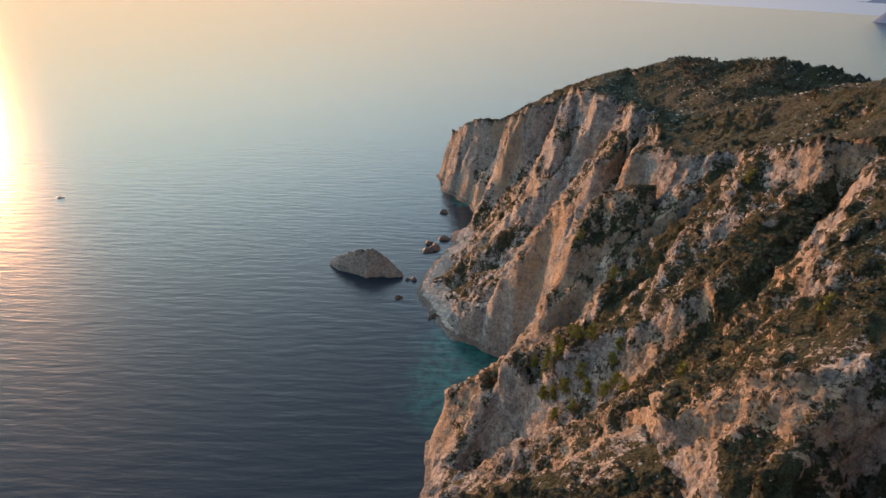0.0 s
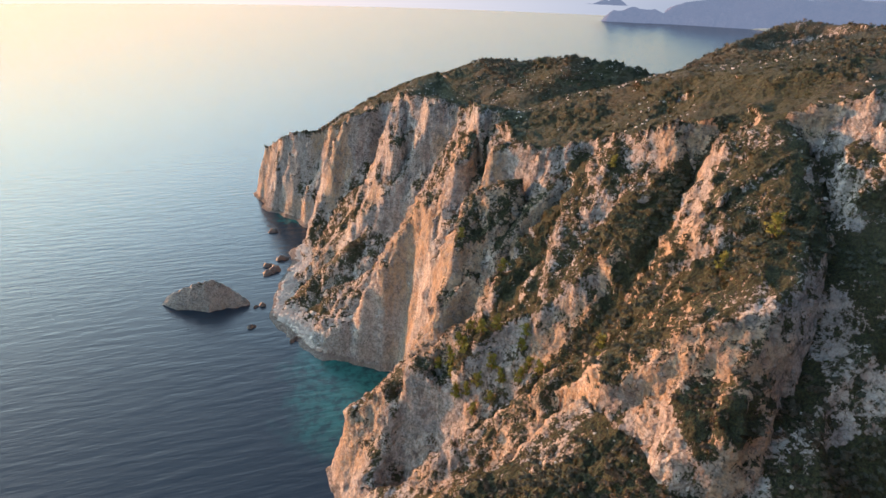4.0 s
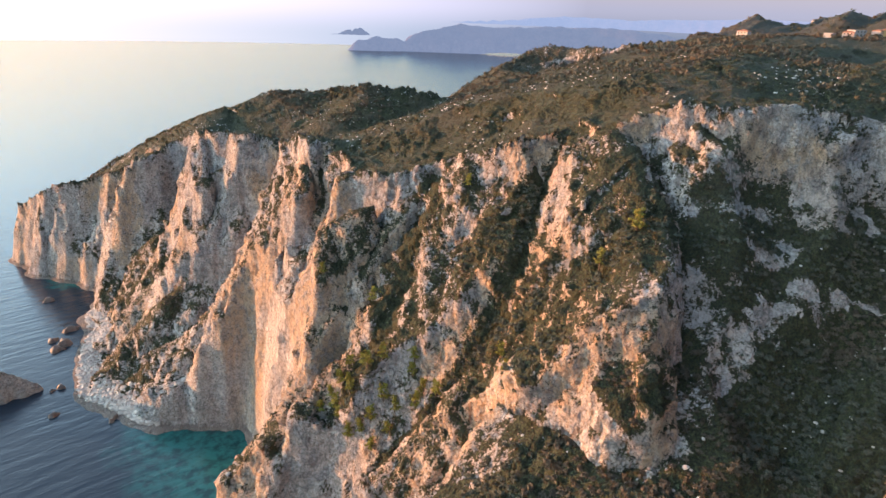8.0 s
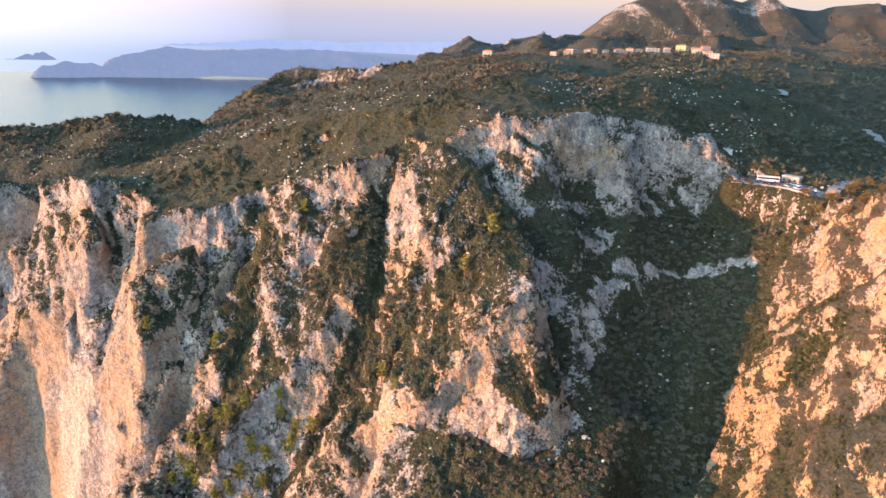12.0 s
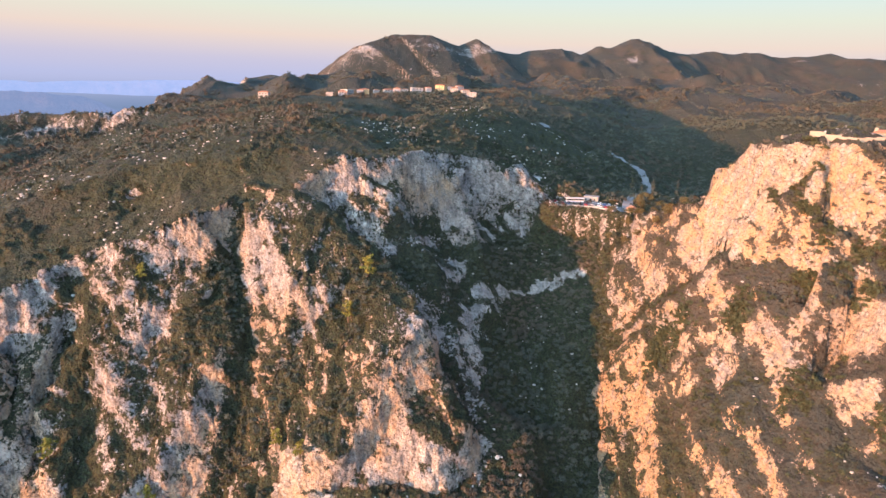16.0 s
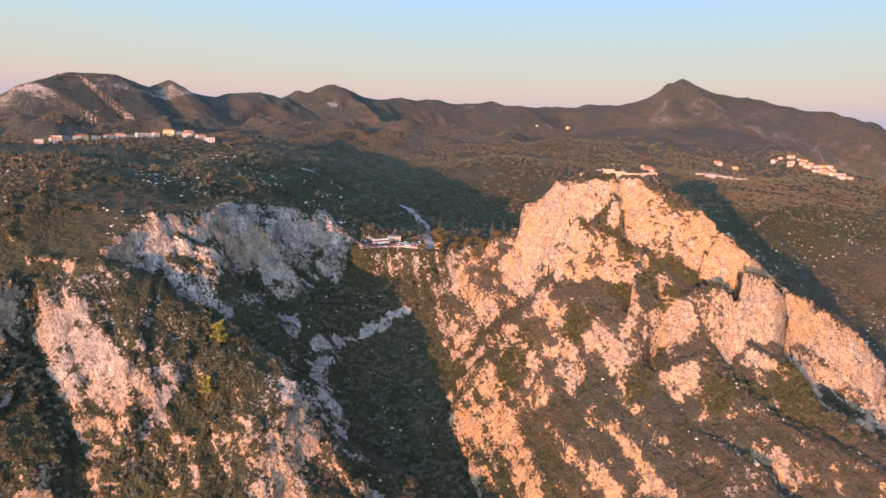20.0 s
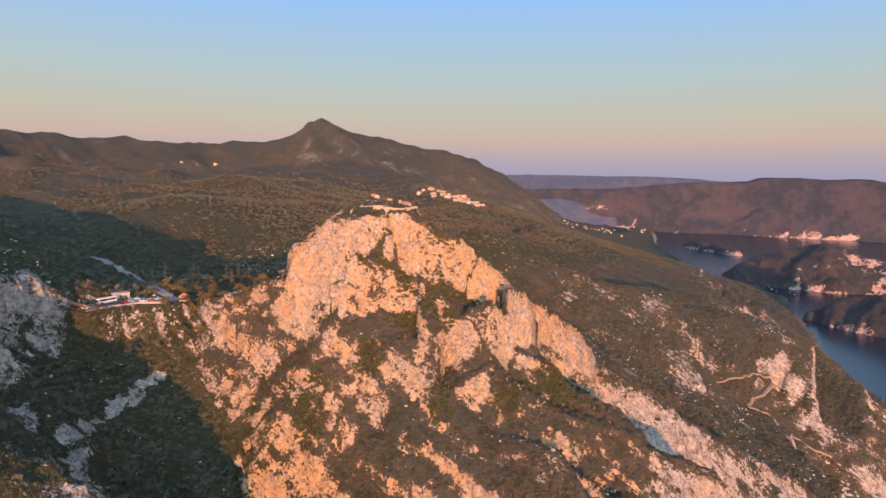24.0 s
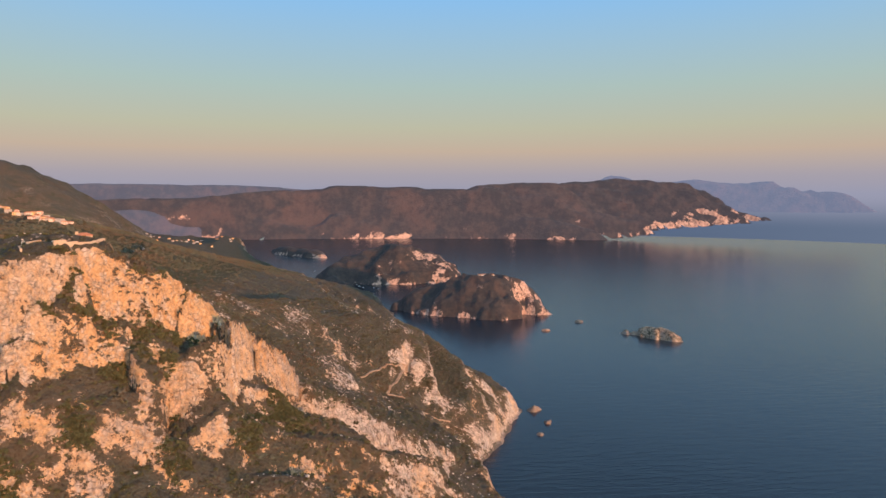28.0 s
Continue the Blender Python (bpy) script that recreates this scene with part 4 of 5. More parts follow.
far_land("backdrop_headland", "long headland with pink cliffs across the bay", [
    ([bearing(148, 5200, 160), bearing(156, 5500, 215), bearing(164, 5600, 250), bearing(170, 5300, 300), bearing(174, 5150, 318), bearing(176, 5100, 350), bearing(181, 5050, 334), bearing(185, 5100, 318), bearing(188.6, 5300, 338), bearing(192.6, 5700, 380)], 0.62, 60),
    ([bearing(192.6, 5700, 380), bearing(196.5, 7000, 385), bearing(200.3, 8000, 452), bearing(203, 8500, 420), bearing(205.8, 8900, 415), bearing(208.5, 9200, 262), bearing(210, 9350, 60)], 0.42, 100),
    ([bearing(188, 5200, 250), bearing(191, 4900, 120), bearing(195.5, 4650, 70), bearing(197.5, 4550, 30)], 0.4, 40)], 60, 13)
# plain and hills below get their haze from the glow of their materials
far_land("backdrop_plain", "low hazy coastal plain at the head of the bay", [([(1700, -3600, 62), (2100, -3900, 85), (2700, -4000, 110)], 0.1, 200)], 70, 37, haze_glow_land("plain_with_haze_glow", 0.035, 0.0))
far_land("backdrop_hills", "low hazy hills beyond the bay", [([bearing(140, 6000, 330), bearing(150, 6500, 345), bearing(155, 6800, 360), bearing(160, 6800, 352), bearing(167, 7000, 345), bearing(173, 7500, 315)], 0.2, 200)], 110, 17, haze_glow_land("hills_with_haze_glow", 0.14, 0.0))
far_land("backdrop_far_islands", "blue silhouettes of far islands", [([bearing(199, 15000, 480), bearing(200.8, 15000, 660), bearing(203, 15000, 560), bearing(206, 15000, 480), bearing(208, 15000, 560), bearing(210, 15000, 500), bearing(211.8, 15000, 470), bearing(213.8, 15000, 520), bearing(215.4, 15000, 300)], 0.5, 200)], 160, 19, BLUE_HAZE_GLOW)
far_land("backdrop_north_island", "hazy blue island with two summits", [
    ([bearing(35.6, 4500, 30), bearing(36.2, 4650, 70), bearing(37.2, 4750, 96), bearing(38.4, 4800, 70), bearing(39.4, 4900, 66), bearing(41.5, 5100, 140), bearing(44.3, 5300, 186), bearing(46, 5400, 160), bearing(50, 5500, 178), bearing(56, 5600, 185), bearing(60, 5700, 150)], 0.4, 60)], 36, 23, BLUE_HAZE_GLOW)
far_land("backdrop_north_islet", "small hazy island on the horizon", [([bearing(31.4, 7000, 20), bearing(33, 7000, 45), bearing(34.4, 7000, 74), bearing(35.6, 7000, 30)], 0.4, 30)], 36, 27, BLUE_HAZE_GLOW)
far_land("backdrop_north_coast", "pale mainland along the northern horizon", [([bearing(41, 13000, 40), bearing(47, 13000, 90), bearing(53, 13000, 190), bearing(60, 13000, 170), bearing(67, 13000, 250), bearing(72, 13000, 240), bearing(78, 13000, 200)], 0.25, 300)], 170, 29, THICK_HAZE_GLOW)


# ---- tools for things ----
def part(name, bm, mat, parent=None, label="", at=(0, 0, 0)):
    """Links a bmesh as one mesh object, under a thing or a part of one."""
    me = bpy.data.meshes.new(name)
    bm.to_mesh(me)
    bm.free()
    me.materials.append(mat)
    ob = new(name, me)
    ob.parent = parent
    ob.location = at
    return tagged(ob, label)


def box(sx, sy, sz, bevel=0.0, at=(0, 0, 0), taper=1.0):
    """A box on its base, with bevelled edges and a tapered top."""
    bm = bmesh.new()
    bmesh.ops.create_cube(bm, size=1)
    for v in bm.verts:
        k = taper if v.co.z > 0 else 1
        v.co = Vector((v.co.x * sx * k + at[0], v.co.y * sy * k + at[1], (v.co.z + 0.5) * sz + at[2]))
    if bevel:
        bmesh.ops.bevel(bm, geom=bm.edges[:], offset=bevel, segments=1, affect="EDGES")
    return bm


def drum(r1, r2, h, n=10, at=(0, 0, 0), axis_y=False):
    bm = bmesh.new()
    bmesh.ops.create_cone(bm, cap_ends=True, segments=n, radius1=r1, radius2=r2, depth=h)
    for v in bm.verts:
        v.co = Vector((v.co.x, v.co.z, v.co.y) if axis_y else (v.co.x, v.co.y, v.co.z + h / 2)) + Vector(at)
    return bm


def thing(name, label, category, group="", at=None):
    ob = tagged(new(name), label, category, group)
    if at is not None:
        ob.matrix_basis = at
    return ob


def ground_z(x, y):
    """Height of the finished ground at a place."""
    i, j = int(np.searchsorted(gx, x)), int(np.searchsorted(gy, y))
    a, b, c, d = max(j - 7, 0), j + 7, max(i - 7, 0), i + 7
    dist = (PX[a:b, c:d] - x) ** 2 + (PY[a:b, c:d] - y) ** 2
    k = np.argsort(dist.ravel())[:4]
    w = 1 / (dist.ravel()[k] + 0.05)
    return float((PZ[a:b, c:d].ravel()[k] * w).sum() / w.sum())


def blob(seed, n_extra=0, squash=0.8, jag=0.3):
    """Points and faces of a ragged clump of foliage or stone made of facetted lumps."""
    rng = np.random.RandomState(seed)
    bm = bmesh.new()
    bmesh.ops.create_icosphere(bm, subdivisions=1, radius=1.0)
    base = np.array([v.co[:] for v in bm.verts])
    tri = np.array([[v.index for v in f.verts] for f in bm.faces])
    bm.free()
    co, fa = [], []
    for k in range(1 + n_extra):
        r = 1.0 if k == 0 else rng.uniform(0.5, 0.75)
        c = np.zeros(3) if k == 0 else rng.uniform(-0.75, 0.75, 3) * (1, 1, 0.6)
        p = base * r * (1 + rng.uniform(-jag, jag, (len(base), 1))) * (1, 1, squash) + c
        fa.append(tri + sum(len(q) for q in co))
        co.append(p)
    return np.concatenate(co), np.concatenate(fa)


def leafy(seed, n, squash=0.8):
    """Points and faces of a ragged clump of leaves: many small blades that point every way."""
    rng = np.random.RandomState(seed)
    out = rng.normal(size=(n, 3))
    out /= np.linalg.norm(out, axis=1)[:, None]
    out[:, 2] = np.abs(out[:, 2]) * 1.1 - 0.25
    at = out * rng.uniform(0.35, 0.95, (n, 1)) * (1, 1, squash)
    turn = rng.normal(size=(n, 3, 3)) * 0.5
    turn -= turn.mean(axis=1, keepdims=True)
    turn /= np.linalg.norm(turn, axis=2)[:, :, None] + 0.2
    co = at[:, None, :] + turn * rng.uniform(0.34, 0.62, (n, 1, 1))
    return co.reshape(-1, 3), np.arange(3 * n).reshape(-1, 3)


def scatter(name, shapes, pos, size, mat, seed, stretch=0.25):
    """Many small clumps joined into one mesh."""
    rng = np.random.RandomState(seed)
    kind = rng.randint(0, len(shapes), len(pos))
    yaw = rng.uniform(0, 2 * math.pi, len(pos))
    sc = size[:, None] * (1 + rng.uniform(-stretch, stretch, (len(pos), 3)))
    cos, fas, base = [], [], 0
    for k, (co, fa) in enumerate(shapes):
        m = kind == k
        n = int(m.sum())
        if not n:
            continue
        p = co[None] * sc[m][:, None, :]
        c, s = np.cos(yaw[m])[:, None], np.sin(yaw[m])[:, None]
        p = np.stack([p[..., 0] * c - p[..., 1] * s, p[..., 0] * s + p[..., 1] * c, p[..., 2]], -1) + pos[m][:, None, :]
        f = fa[None] + (np.arange(n) * len(co))[:, None, None] + base
        cos.append(p.reshape(-1, 3))
        fas.append(f.reshape(-1, 3))
        base += n * len(co)
    me = bpy.data.meshes.new(name)
    fast_mesh(me, np.concatenate(cos), np.concatenate(fas), True)
    me.materials.append(mat)
    return new(name, me)


def choose(weight, n, seed):
    """Places on the ground, drawn by weight times area."""
    rng = np.random.RandomState(seed)
    area = np.gradient(gx)[None, :] * np.gradient(gy)[:, None] * np.sqrt(1 + np.minimum(SLOPE, 3) ** 2)
    w = np.maximum(weight, 0) * area * (INLAND > 6)
    c = np.cumsum(w.ravel())
    k = np.searchsorted(c, rng.uniform(0, c[-1], n))
    k = np.minimum(k, w.size - 1)
    jx, jy = rng.uniform(-0.5, 0.5, n), rng.uniform(-0.5, 0.5, n)
    x, y, z = PX.ravel()[k], PY.ravel()[k], PZ.ravel()[k]
    i, j = k % len(gx), k // len(gx)
    i2, j2 = np.clip(i + np.where(jx > 0, 1, -1), 0, len(gx) - 1), np.clip(j + np.where(jy > 0, 1, -1), 0, len(gy) - 1)
    ax, ay = np.abs(jx), np.abs(jy)
    px = x + ax * (PX[j, i2] - x) + ay * (PX[j2, i] - x)
    py = y + ax * (PY[j, i2] - y) + ay * (PY[j2, i] - y)
    pz = z + ax * (PZ[j, i2] - z) + ay * (PZ[j2, i] - z)
    return np.stack([px, py, pz], -1), rng


# ---- scrub and woodland ----
RANGE = np.hypot(GX - EYE_MID[0], GY - EYE_MID[1])
SIGHT = (RANGE < 760) & (GX < 430) & (GY > -640)
bushes = [leafy(i, 40) for i in range(7)]
lumps = [leafy(40 + i, 20) for i in range(9)]
trees = [leafy(80 + i, 40) for i in range(7)]

clump = fbm(GX / 9, GY / 9, PZ / 9, octaves=3, seed=151)
grow = np.clip((VEG - 0.25 + 0.35 * patch + 0.25 * clump) * 2.2, 0, 1) ** 1.5
pos, rng = choose((0.06 + grow) * SIGHT * smooth(3.0, 1.4, SLOPE) * (1 - scars), 36000, 1)
size = rng.uniform(0.35, 0.95, len(pos)) * np.where(pos[:, 1] < 70, 1.5, 1.0) * (1 + 0.7 * rng.rand(len(pos)) ** 4)
tagged(scatter("scrub", lumps, pos, size, BUSH, 2), "low evergreen scrub on the limestone slopes", "scrub", kind="stuff")
pos, rng = choose(np.clip(grow - 0.35, 0, 1) * smooth(0.1, 0.6, clump) * SIGHT * smooth(2.2, 1.2, SLOPE) * (1 - scars), 5200, 21)
tagged(scatter("tall_scrub", bushes, pos, rng.uniform(0.8, 1.6, len(pos)), BUSH, 22), "tall dark evergreen bushes on ledges and in gullies", "scrub", kind="stuff")

ledges = spots(GX, GY, [(113, -2, 9), (106, -7, 8), (93, -18, 7), (84, -26, 6), (64, -33, 8), (72, -37, 6), (98, 1, 7), (88, -8, 7), (78, -9, 6), (120, 8, 6), (40, -24, 7), (30, -40, 12), (46, -6, 7), (70, 12, 6), (104, 22, 7), (124, 40, 8)])
pos, rng = choose(SIGHT * ledges * smooth(3.5, 2.0, SLOPE), 1700, 23)
tagged(scatter("ledge_bushes", bushes, pos + (0, 0, 0.3), rng.uniform(0.7, 1.9, len(pos)), BUSH, 24), "dense green bushes on the ledges of the castle rock", "bushes", kind="stuff")
pos, rng = choose(SIGHT * castle * (0.12 + smooth(0.0, 0.4, clump) + 0.5 * smooth(5, 30, GY)) * smooth(2.2, 1.3, SLOPE) * smooth(14, 24, face), 3000, 25)
tagged(scatter("slope_bushes", bushes, pos + (0, 0, 0.2), rng.uniform(0.5, 1.3, len(pos)) * (1 + 0.6 * rng.rand(len(pos)) ** 3), BUSH, 26), "dark green bushes dotted over the stony castle slope", "bushes", kind="stuff")
dense = SIGHT * (0.9 * thick + 0.8 * smooth(8, 3, cleft) + 0.35 * BOWL * smooth(6, 12, np.minimum(ledge, flank)) + 0.9 * smooth(50, 30, gorge) * smooth(1.6, 0.9, SLOPE)) * (1 - stony)
dense = dense + SIGHT * 0.6 * smooth(-70, -130, GY) * (GX < 190) * smooth(0.0, 0.35, clump + patch) * smooth(1.6, 1.0, SLOPE)
pos, rng = choose(dense, 9500, 3)
tagged(scatter("thicket", trees, pos + (0, 0, 0.6), rng.uniform(0.9, 2.0, len(pos)), WOOD_LEAF, 4), "dense dark thicket of shrubs and small trees", "thicket", kind="stuff")

inland = (GX > 250) * (RANGE < 2100) * smooth(0.9, 0.5, SLOPE) * smooth(-0.35, 0.25, fields + 0.25) * (GY > -1500)
pos, rng = choose(inland * (1 - bare) * smooth(2100, 350, RANGE) ** 1.3, 32000, 5)
far = np.hypot(pos[:, 0], pos[:, 1])
tagged(scatter("woodland", lumps, pos + (0, 0, 1.0), (0.8 + 1.6 * rng.rand(len(pos)) ** 2) * (1 + far / 1100), WOOD_LEAF, 6), "olive groves and woods on the hills inland", "woodland", kind="stuff")
south = (GY < -380) * (GX < 900) * smooth(1.1, 0.6, SLOPE)
pos, rng = choose(south * smooth(2600, 400, RANGE), 11000, 7)
tagged(scatter("hillside_woods", lumps, pos + (0, 0, 0.6), rng.uniform(1.0, 2.0, len(pos)) * (1 + np.abs(pos[:, 1]) / 2000), WOOD_LEAF, 8), "woods on the slopes above the southern bay", "woodland", kind="stuff")

# ---- loose stone ----
STONE = Nodes("loose_limestone")
STONE = STONE.done(STONE.mix(STONE.random(), STONE.mix(STONE.noise(0.8), (0.36, 0.32, 0.28), (0.5, 0.46, 0.4)), (0.58, 0.53, 0.46)), 0.9, STONE.bump(STONE.noise(0.4), 0.6, 0.2))
stones = [blob(120 + i, 0, 0.7, 0.35) for i in range(5)]
pos, rng = choose(smooth(26, 6, INLAND) * (RANGE < 900) * smooth(1.2, 0.6, SLOPE) * (0.5 + smooth(340, 400, GY)), 8000, 9)
tagged(scatter("shore_boulders", stones, pos, rng.uniform(0.5, 1.2, len(pos)) * (1 + 1.8 * rng.rand(len(pos)) ** 5), STONE, 10), "pale boulders and rubble along the water", "boulders", kind="stuff")
pos, rng = choose(SIGHT * (INLAND > 20) * smooth(1.0, 0.4, SLOPE) * smooth(0.0, 0.6, vnoise(GX / 30, GY / 30, seed=131) + 0.3), 5200, 11)
tagged(scatter("field_stones", stones, pos, rng.uniform(0.3, 0.85, len(pos)) * (1 + 0.8 * rng.rand(len(pos)) ** 4), STONE, 12), "scattered white limestone blocks among scrub", "stones", kind="stuff")


# ---- sea stack and rocks in the water ----
def rock_mass(name, label, category, crest, fall, step, seed, group="", mat=None):
    """A rock that stands in the sea, from the line of its crest."""
    reach = max(p[2] for p in crest) / fall + 8
    x, y = np.meshgrid(np.arange(min(p[0] for p in crest) - reach, max(p[0] for p in crest) + reach, step), np.arange(min(p[1] for p in crest) - reach, max(p[1] for p in crest) + reach, step))
    d, _, z = along(x + 2.2 * fbm(x / 9, y / 9, octaves=3, seed=seed), y + 2.2 * fbm(x / 9, y / 9, octaves=3, seed=seed + 5), crest)
    d = np.abs(d)
    h = z - fall * d * (0.7 + 0.3 * smooth(0, 12, d)) + 1.4 * ridged(x / 8, y / 8, octaves=3, seed=seed + 8) + 0.7 * _hash(np.floor(x / 3), np.floor(y / 3), np.floor(z / 4), seed) * smooth(2, 6, z - fall * d)
    h = np.where(h < 2.5, 2.5 - (2.5 - h) * 2.5, h)
    green = smooth(0.5, 0.9, h / max(p[2] for p in crest)) * 0.6
    ob = sheet(name, x, y, np.maximum(h, -6), mat or ROCK, {"veg": 0.75 * green - 0.2, "pale": 0.55 * smooth(0.8, 0.3, green) + 0 * h, "rust": 0.25 + 0 * h})
    return tagged(ob, label, category, group)


WET_ROCK = Nodes("wet_dark_rock")
WET_ROCK = WET_ROCK.done(WET_ROCK.mix(WET_ROCK.noise(1.2), (0.10, 0.08, 0.065), (0.26, 0.21, 0.17)), 0.6, WET_ROCK.bump(WET_ROCK.noise(0.9), 0.8, 0.6))
rock_mass("rock_islet", "pale pink limestone islet with a scrubby top standing in the sea", "rock islet", [(-119, 615, 4), (-108, 612, 13), (-88, 606, 23), (-76, 603, 25), (-60, 599, 18), (-44, 594, 6)], 1.7, 1.2, 201)
for k, (x, y, h, r) in enumerate([(-1, 774, 3.2, 4), (-9, 663, 4.5, 5), (-18, 655, 3.5, 4), (-16, 676, 3, 4), (-41, 547, 3, 5), (-5, 516, 2.5, 4), (-30, 585, 2.2, 6), (2, 690, 4, 4), (-240, -612, 8, 6), (-248, -560, 4, 4),
                                  (-226, -520, 4, 4), (-505, -1233, 6, 7), (-398, -1142, 4, 9)]):
    rock_mass("sea_rock", "low wave-washed rock off the shore", "rock", [(x - r, y - 1, h * 0.6), (x, y + 1, h), (x + r * 0.7, y, h * 0.7)], 0.9, 0.8, 210 + k, "rocks in the water", WET_ROCK)


# ---- trees one can pick out ----
def pine_tree(seed):
    rng = random.Random(seed)
    tree = thing("pine_tree", "yellow-green Aleppo pine on the rocky slope", "tree", "pines on the cliff")
    bm = drum(0.28, 0.12, 3.6, 7, (0, 0, -0.8))
    for k in range(5):
        a, z = rng.uniform(0, 6.28), 1.3 + 0.4 * k
        limb = drum(0.09, 0.03, 1.6, 5)
        limb.transform(Matrix.Translation((0, 0, z)) @ Matrix.Rotation(a, 4, "Z") @ Matrix.Rotation(radians(62), 4, "Y"))
        me = bpy.data.meshes.new("limb")
        limb.to_mesh(me)
        limb.free()
        bm.from_mesh(me)
        bpy.data.meshes.remove(me)
    part("trunk", bm, BARK, tree)
    pos = np.array([[rng.gauss(0, 0.85) * (1.25 - 0.12 * z), rng.gauss(0, 0.85) * (1.25 - 0.12 * z), z] for z in [1.2 + 4.6 * rng.random() for _ in range(34)]])
    crown = scatter("crown", lumps, pos, np.array([rng.uniform(0.55, 1.0) for _ in pos]), PINE, seed)
    crown.parent = tree
    return tree


def cypress(seed):
    rng = random.Random(seed)
    tree = thing("cypress_tree", "tall dark narrow cypress by the road", "tree", "cypresses at the saddle")
    part("trunk", drum(0.2, 0.1, 2.5, 7, (0, 0, -0.8)), BARK, tree)
    pos = np.array([[rng.gauss(0, 0.3), rng.gauss(0, 0.3), z] for z in [0.8 + 9.5 * rng.random() for _ in range(30)]])
    crown = scatter("crown", lumps, pos, np.array([max(0.3, 1.05 - 0.075 * p[2]) * rng.uniform(0.8, 1.2) for p in pos]), WOOD_LEAF, seed, 0.2)
    crown.parent = tree
    return tree


BARK = Nodes("bark")
BARK = BARK.done(BARK.mix(BARK.noise(0.3), (0.09, 0.06, 0.04), (0.17, 0.12, 0.08)), 0.95, BARK.bump(BARK.noise(0.12, 4, 0.6, (1, 1, 0.3)), 0.8, 0.05))


def fresh_copy(ob, m):
    c = copy_thing(ob, Matrix())
    c.matrix_basis = m
    return c


def plant_all(makers, places, low, high, seed):
    rng = random.Random(seed)
    first = [f(seed * 10 + k) for k, f in enumerate(makers)]
    for n, (x, y) in enumerate(places):
        m = Matrix.Translation((x, y, ground_z(x, y) - 0.2)) @ Matrix.Rotation(rng.uniform(0, 6.28), 4, "Z") @ Matrix.Scale(rng.uniform(low, high), 4)
        if n < len(first):
            first[n].matrix_basis = m
        else:
            fresh_copy(first[rng.randrange(len(first))], m)


plant_all([pine_tree] * 4, [(79, 339), (91, 306), (71, 299), (65, 301), (65, 272), (60, 275), (68, 261), (74, 263), (84, 261), (80, 253), (85, 253), (86, 244), (61, 305), (56, 280), (60, 264), (54, 304),
                            (96, 212), (127, 186), (141, 179), (87, 263), (72, 270), (88, 200), (140, 284), (58, 292), (63, 287), (69, 280), (76, 276), (66, 293), (60, 298), (74, 290)], 1.25, 1.8, 31)
plant_all([cypress] * 2, [(289, 10), (286, 3), (264, -28), (264, -38), (256, -40), (319, 5), (272, -8), (278, -16), (247, -18), (300, 14), (310, -4)], 0.8, 1.3, 37)


def round_tree(seed):
    rng = random.Random(seed)
    tree = thing("olive_tree", "broad olive-brown tree on the wooded saddle", "tree", "trees on the saddle")
    part("trunk", drum(0.25, 0.12, 2.6, 7, (0, 0, -0.6)), BARK, tree)
    pos = np.array([[rng.gauss(0, 1.1), rng.gauss(0, 1.1), 1.6 + 2.4 * rng.random()] for _ in range(30)])
    crown = scatter("crown", lumps, pos, np.array([rng.uniform(0.7, 1.2) for _ in pos]), SADDLE_LEAF, seed)
    crown.parent = tree
    return tree


SADDLE_LEAF = leaf_mat("olive_leaves", (0.09, 0.085, 0.03), (0.2, 0.14, 0.05), (0.12, 0.1, 0.04))
plant_all([round_tree] * 3, [(202, 37), (182, 34), (210, 40), (222, 36), (226, 46), (180, 29), (198, 30), (206, 26), (214, 30), (190, 26), (218, 22), (230, 20), (240, 14), (248, 10), (256, 14), (236, 26), (226, 14), (210, 16), (200, 44), (192, 40),
                             (216, 48), (264, 18), (272, 12), (244, 24), (252, 22), (234, 8), (174, 24), (186, 18)], 0.8, 1.35, 43)

# ---- buildings ----
def plain(name, a, b, size=1.2, rough=0.9):
    m = Nodes(name)
    return m.done(m.mix(m.noise(size, 5), a, b), rough, m.bump(m.noise(size * 0.4), 0.3, 0.05))


PLASTER = plain("white_plaster", (0.40, 0.36, 0.33), (0.50, 0.46, 0.42))
OCHRE = plain("ochre_plaster", (0.62, 0.42, 0.20), (0.70, 0.50, 0.27))
PINK = plain("pink_plaster", (0.62, 0.44, 0.36), (0.70, 0.54, 0.45))
TILE = plain("roof_tile", (0.36, 0.15, 0.08), (0.46, 0.22, 0.13), 0.6)
PANE = plain("window_glass", (0.02, 0.025, 0.03), (0.04, 0.045, 0.05), 1.0, 0.1)
SHUTTER = plain("painted_wood", (0.10, 0.14, 0.12), (0.14, 0.18, 0.15))
MASONRY = plain("old_masonry", (0.36, 0.29, 0.21), (0.48, 0.39, 0.29), 0.7)
TARMAC = plain("tarmac", (0.20, 0.20, 0.20), (0.28, 0.275, 0.27), 3.0)
CONCRETE = plain("concrete", (0.33, 0.31, 0.29), (0.42, 0.40, 0.37), 2.0)
DIRT = plain("path_earth", (0.30, 0.22, 0.15), (0.40, 0.31, 0.23), 1.5)


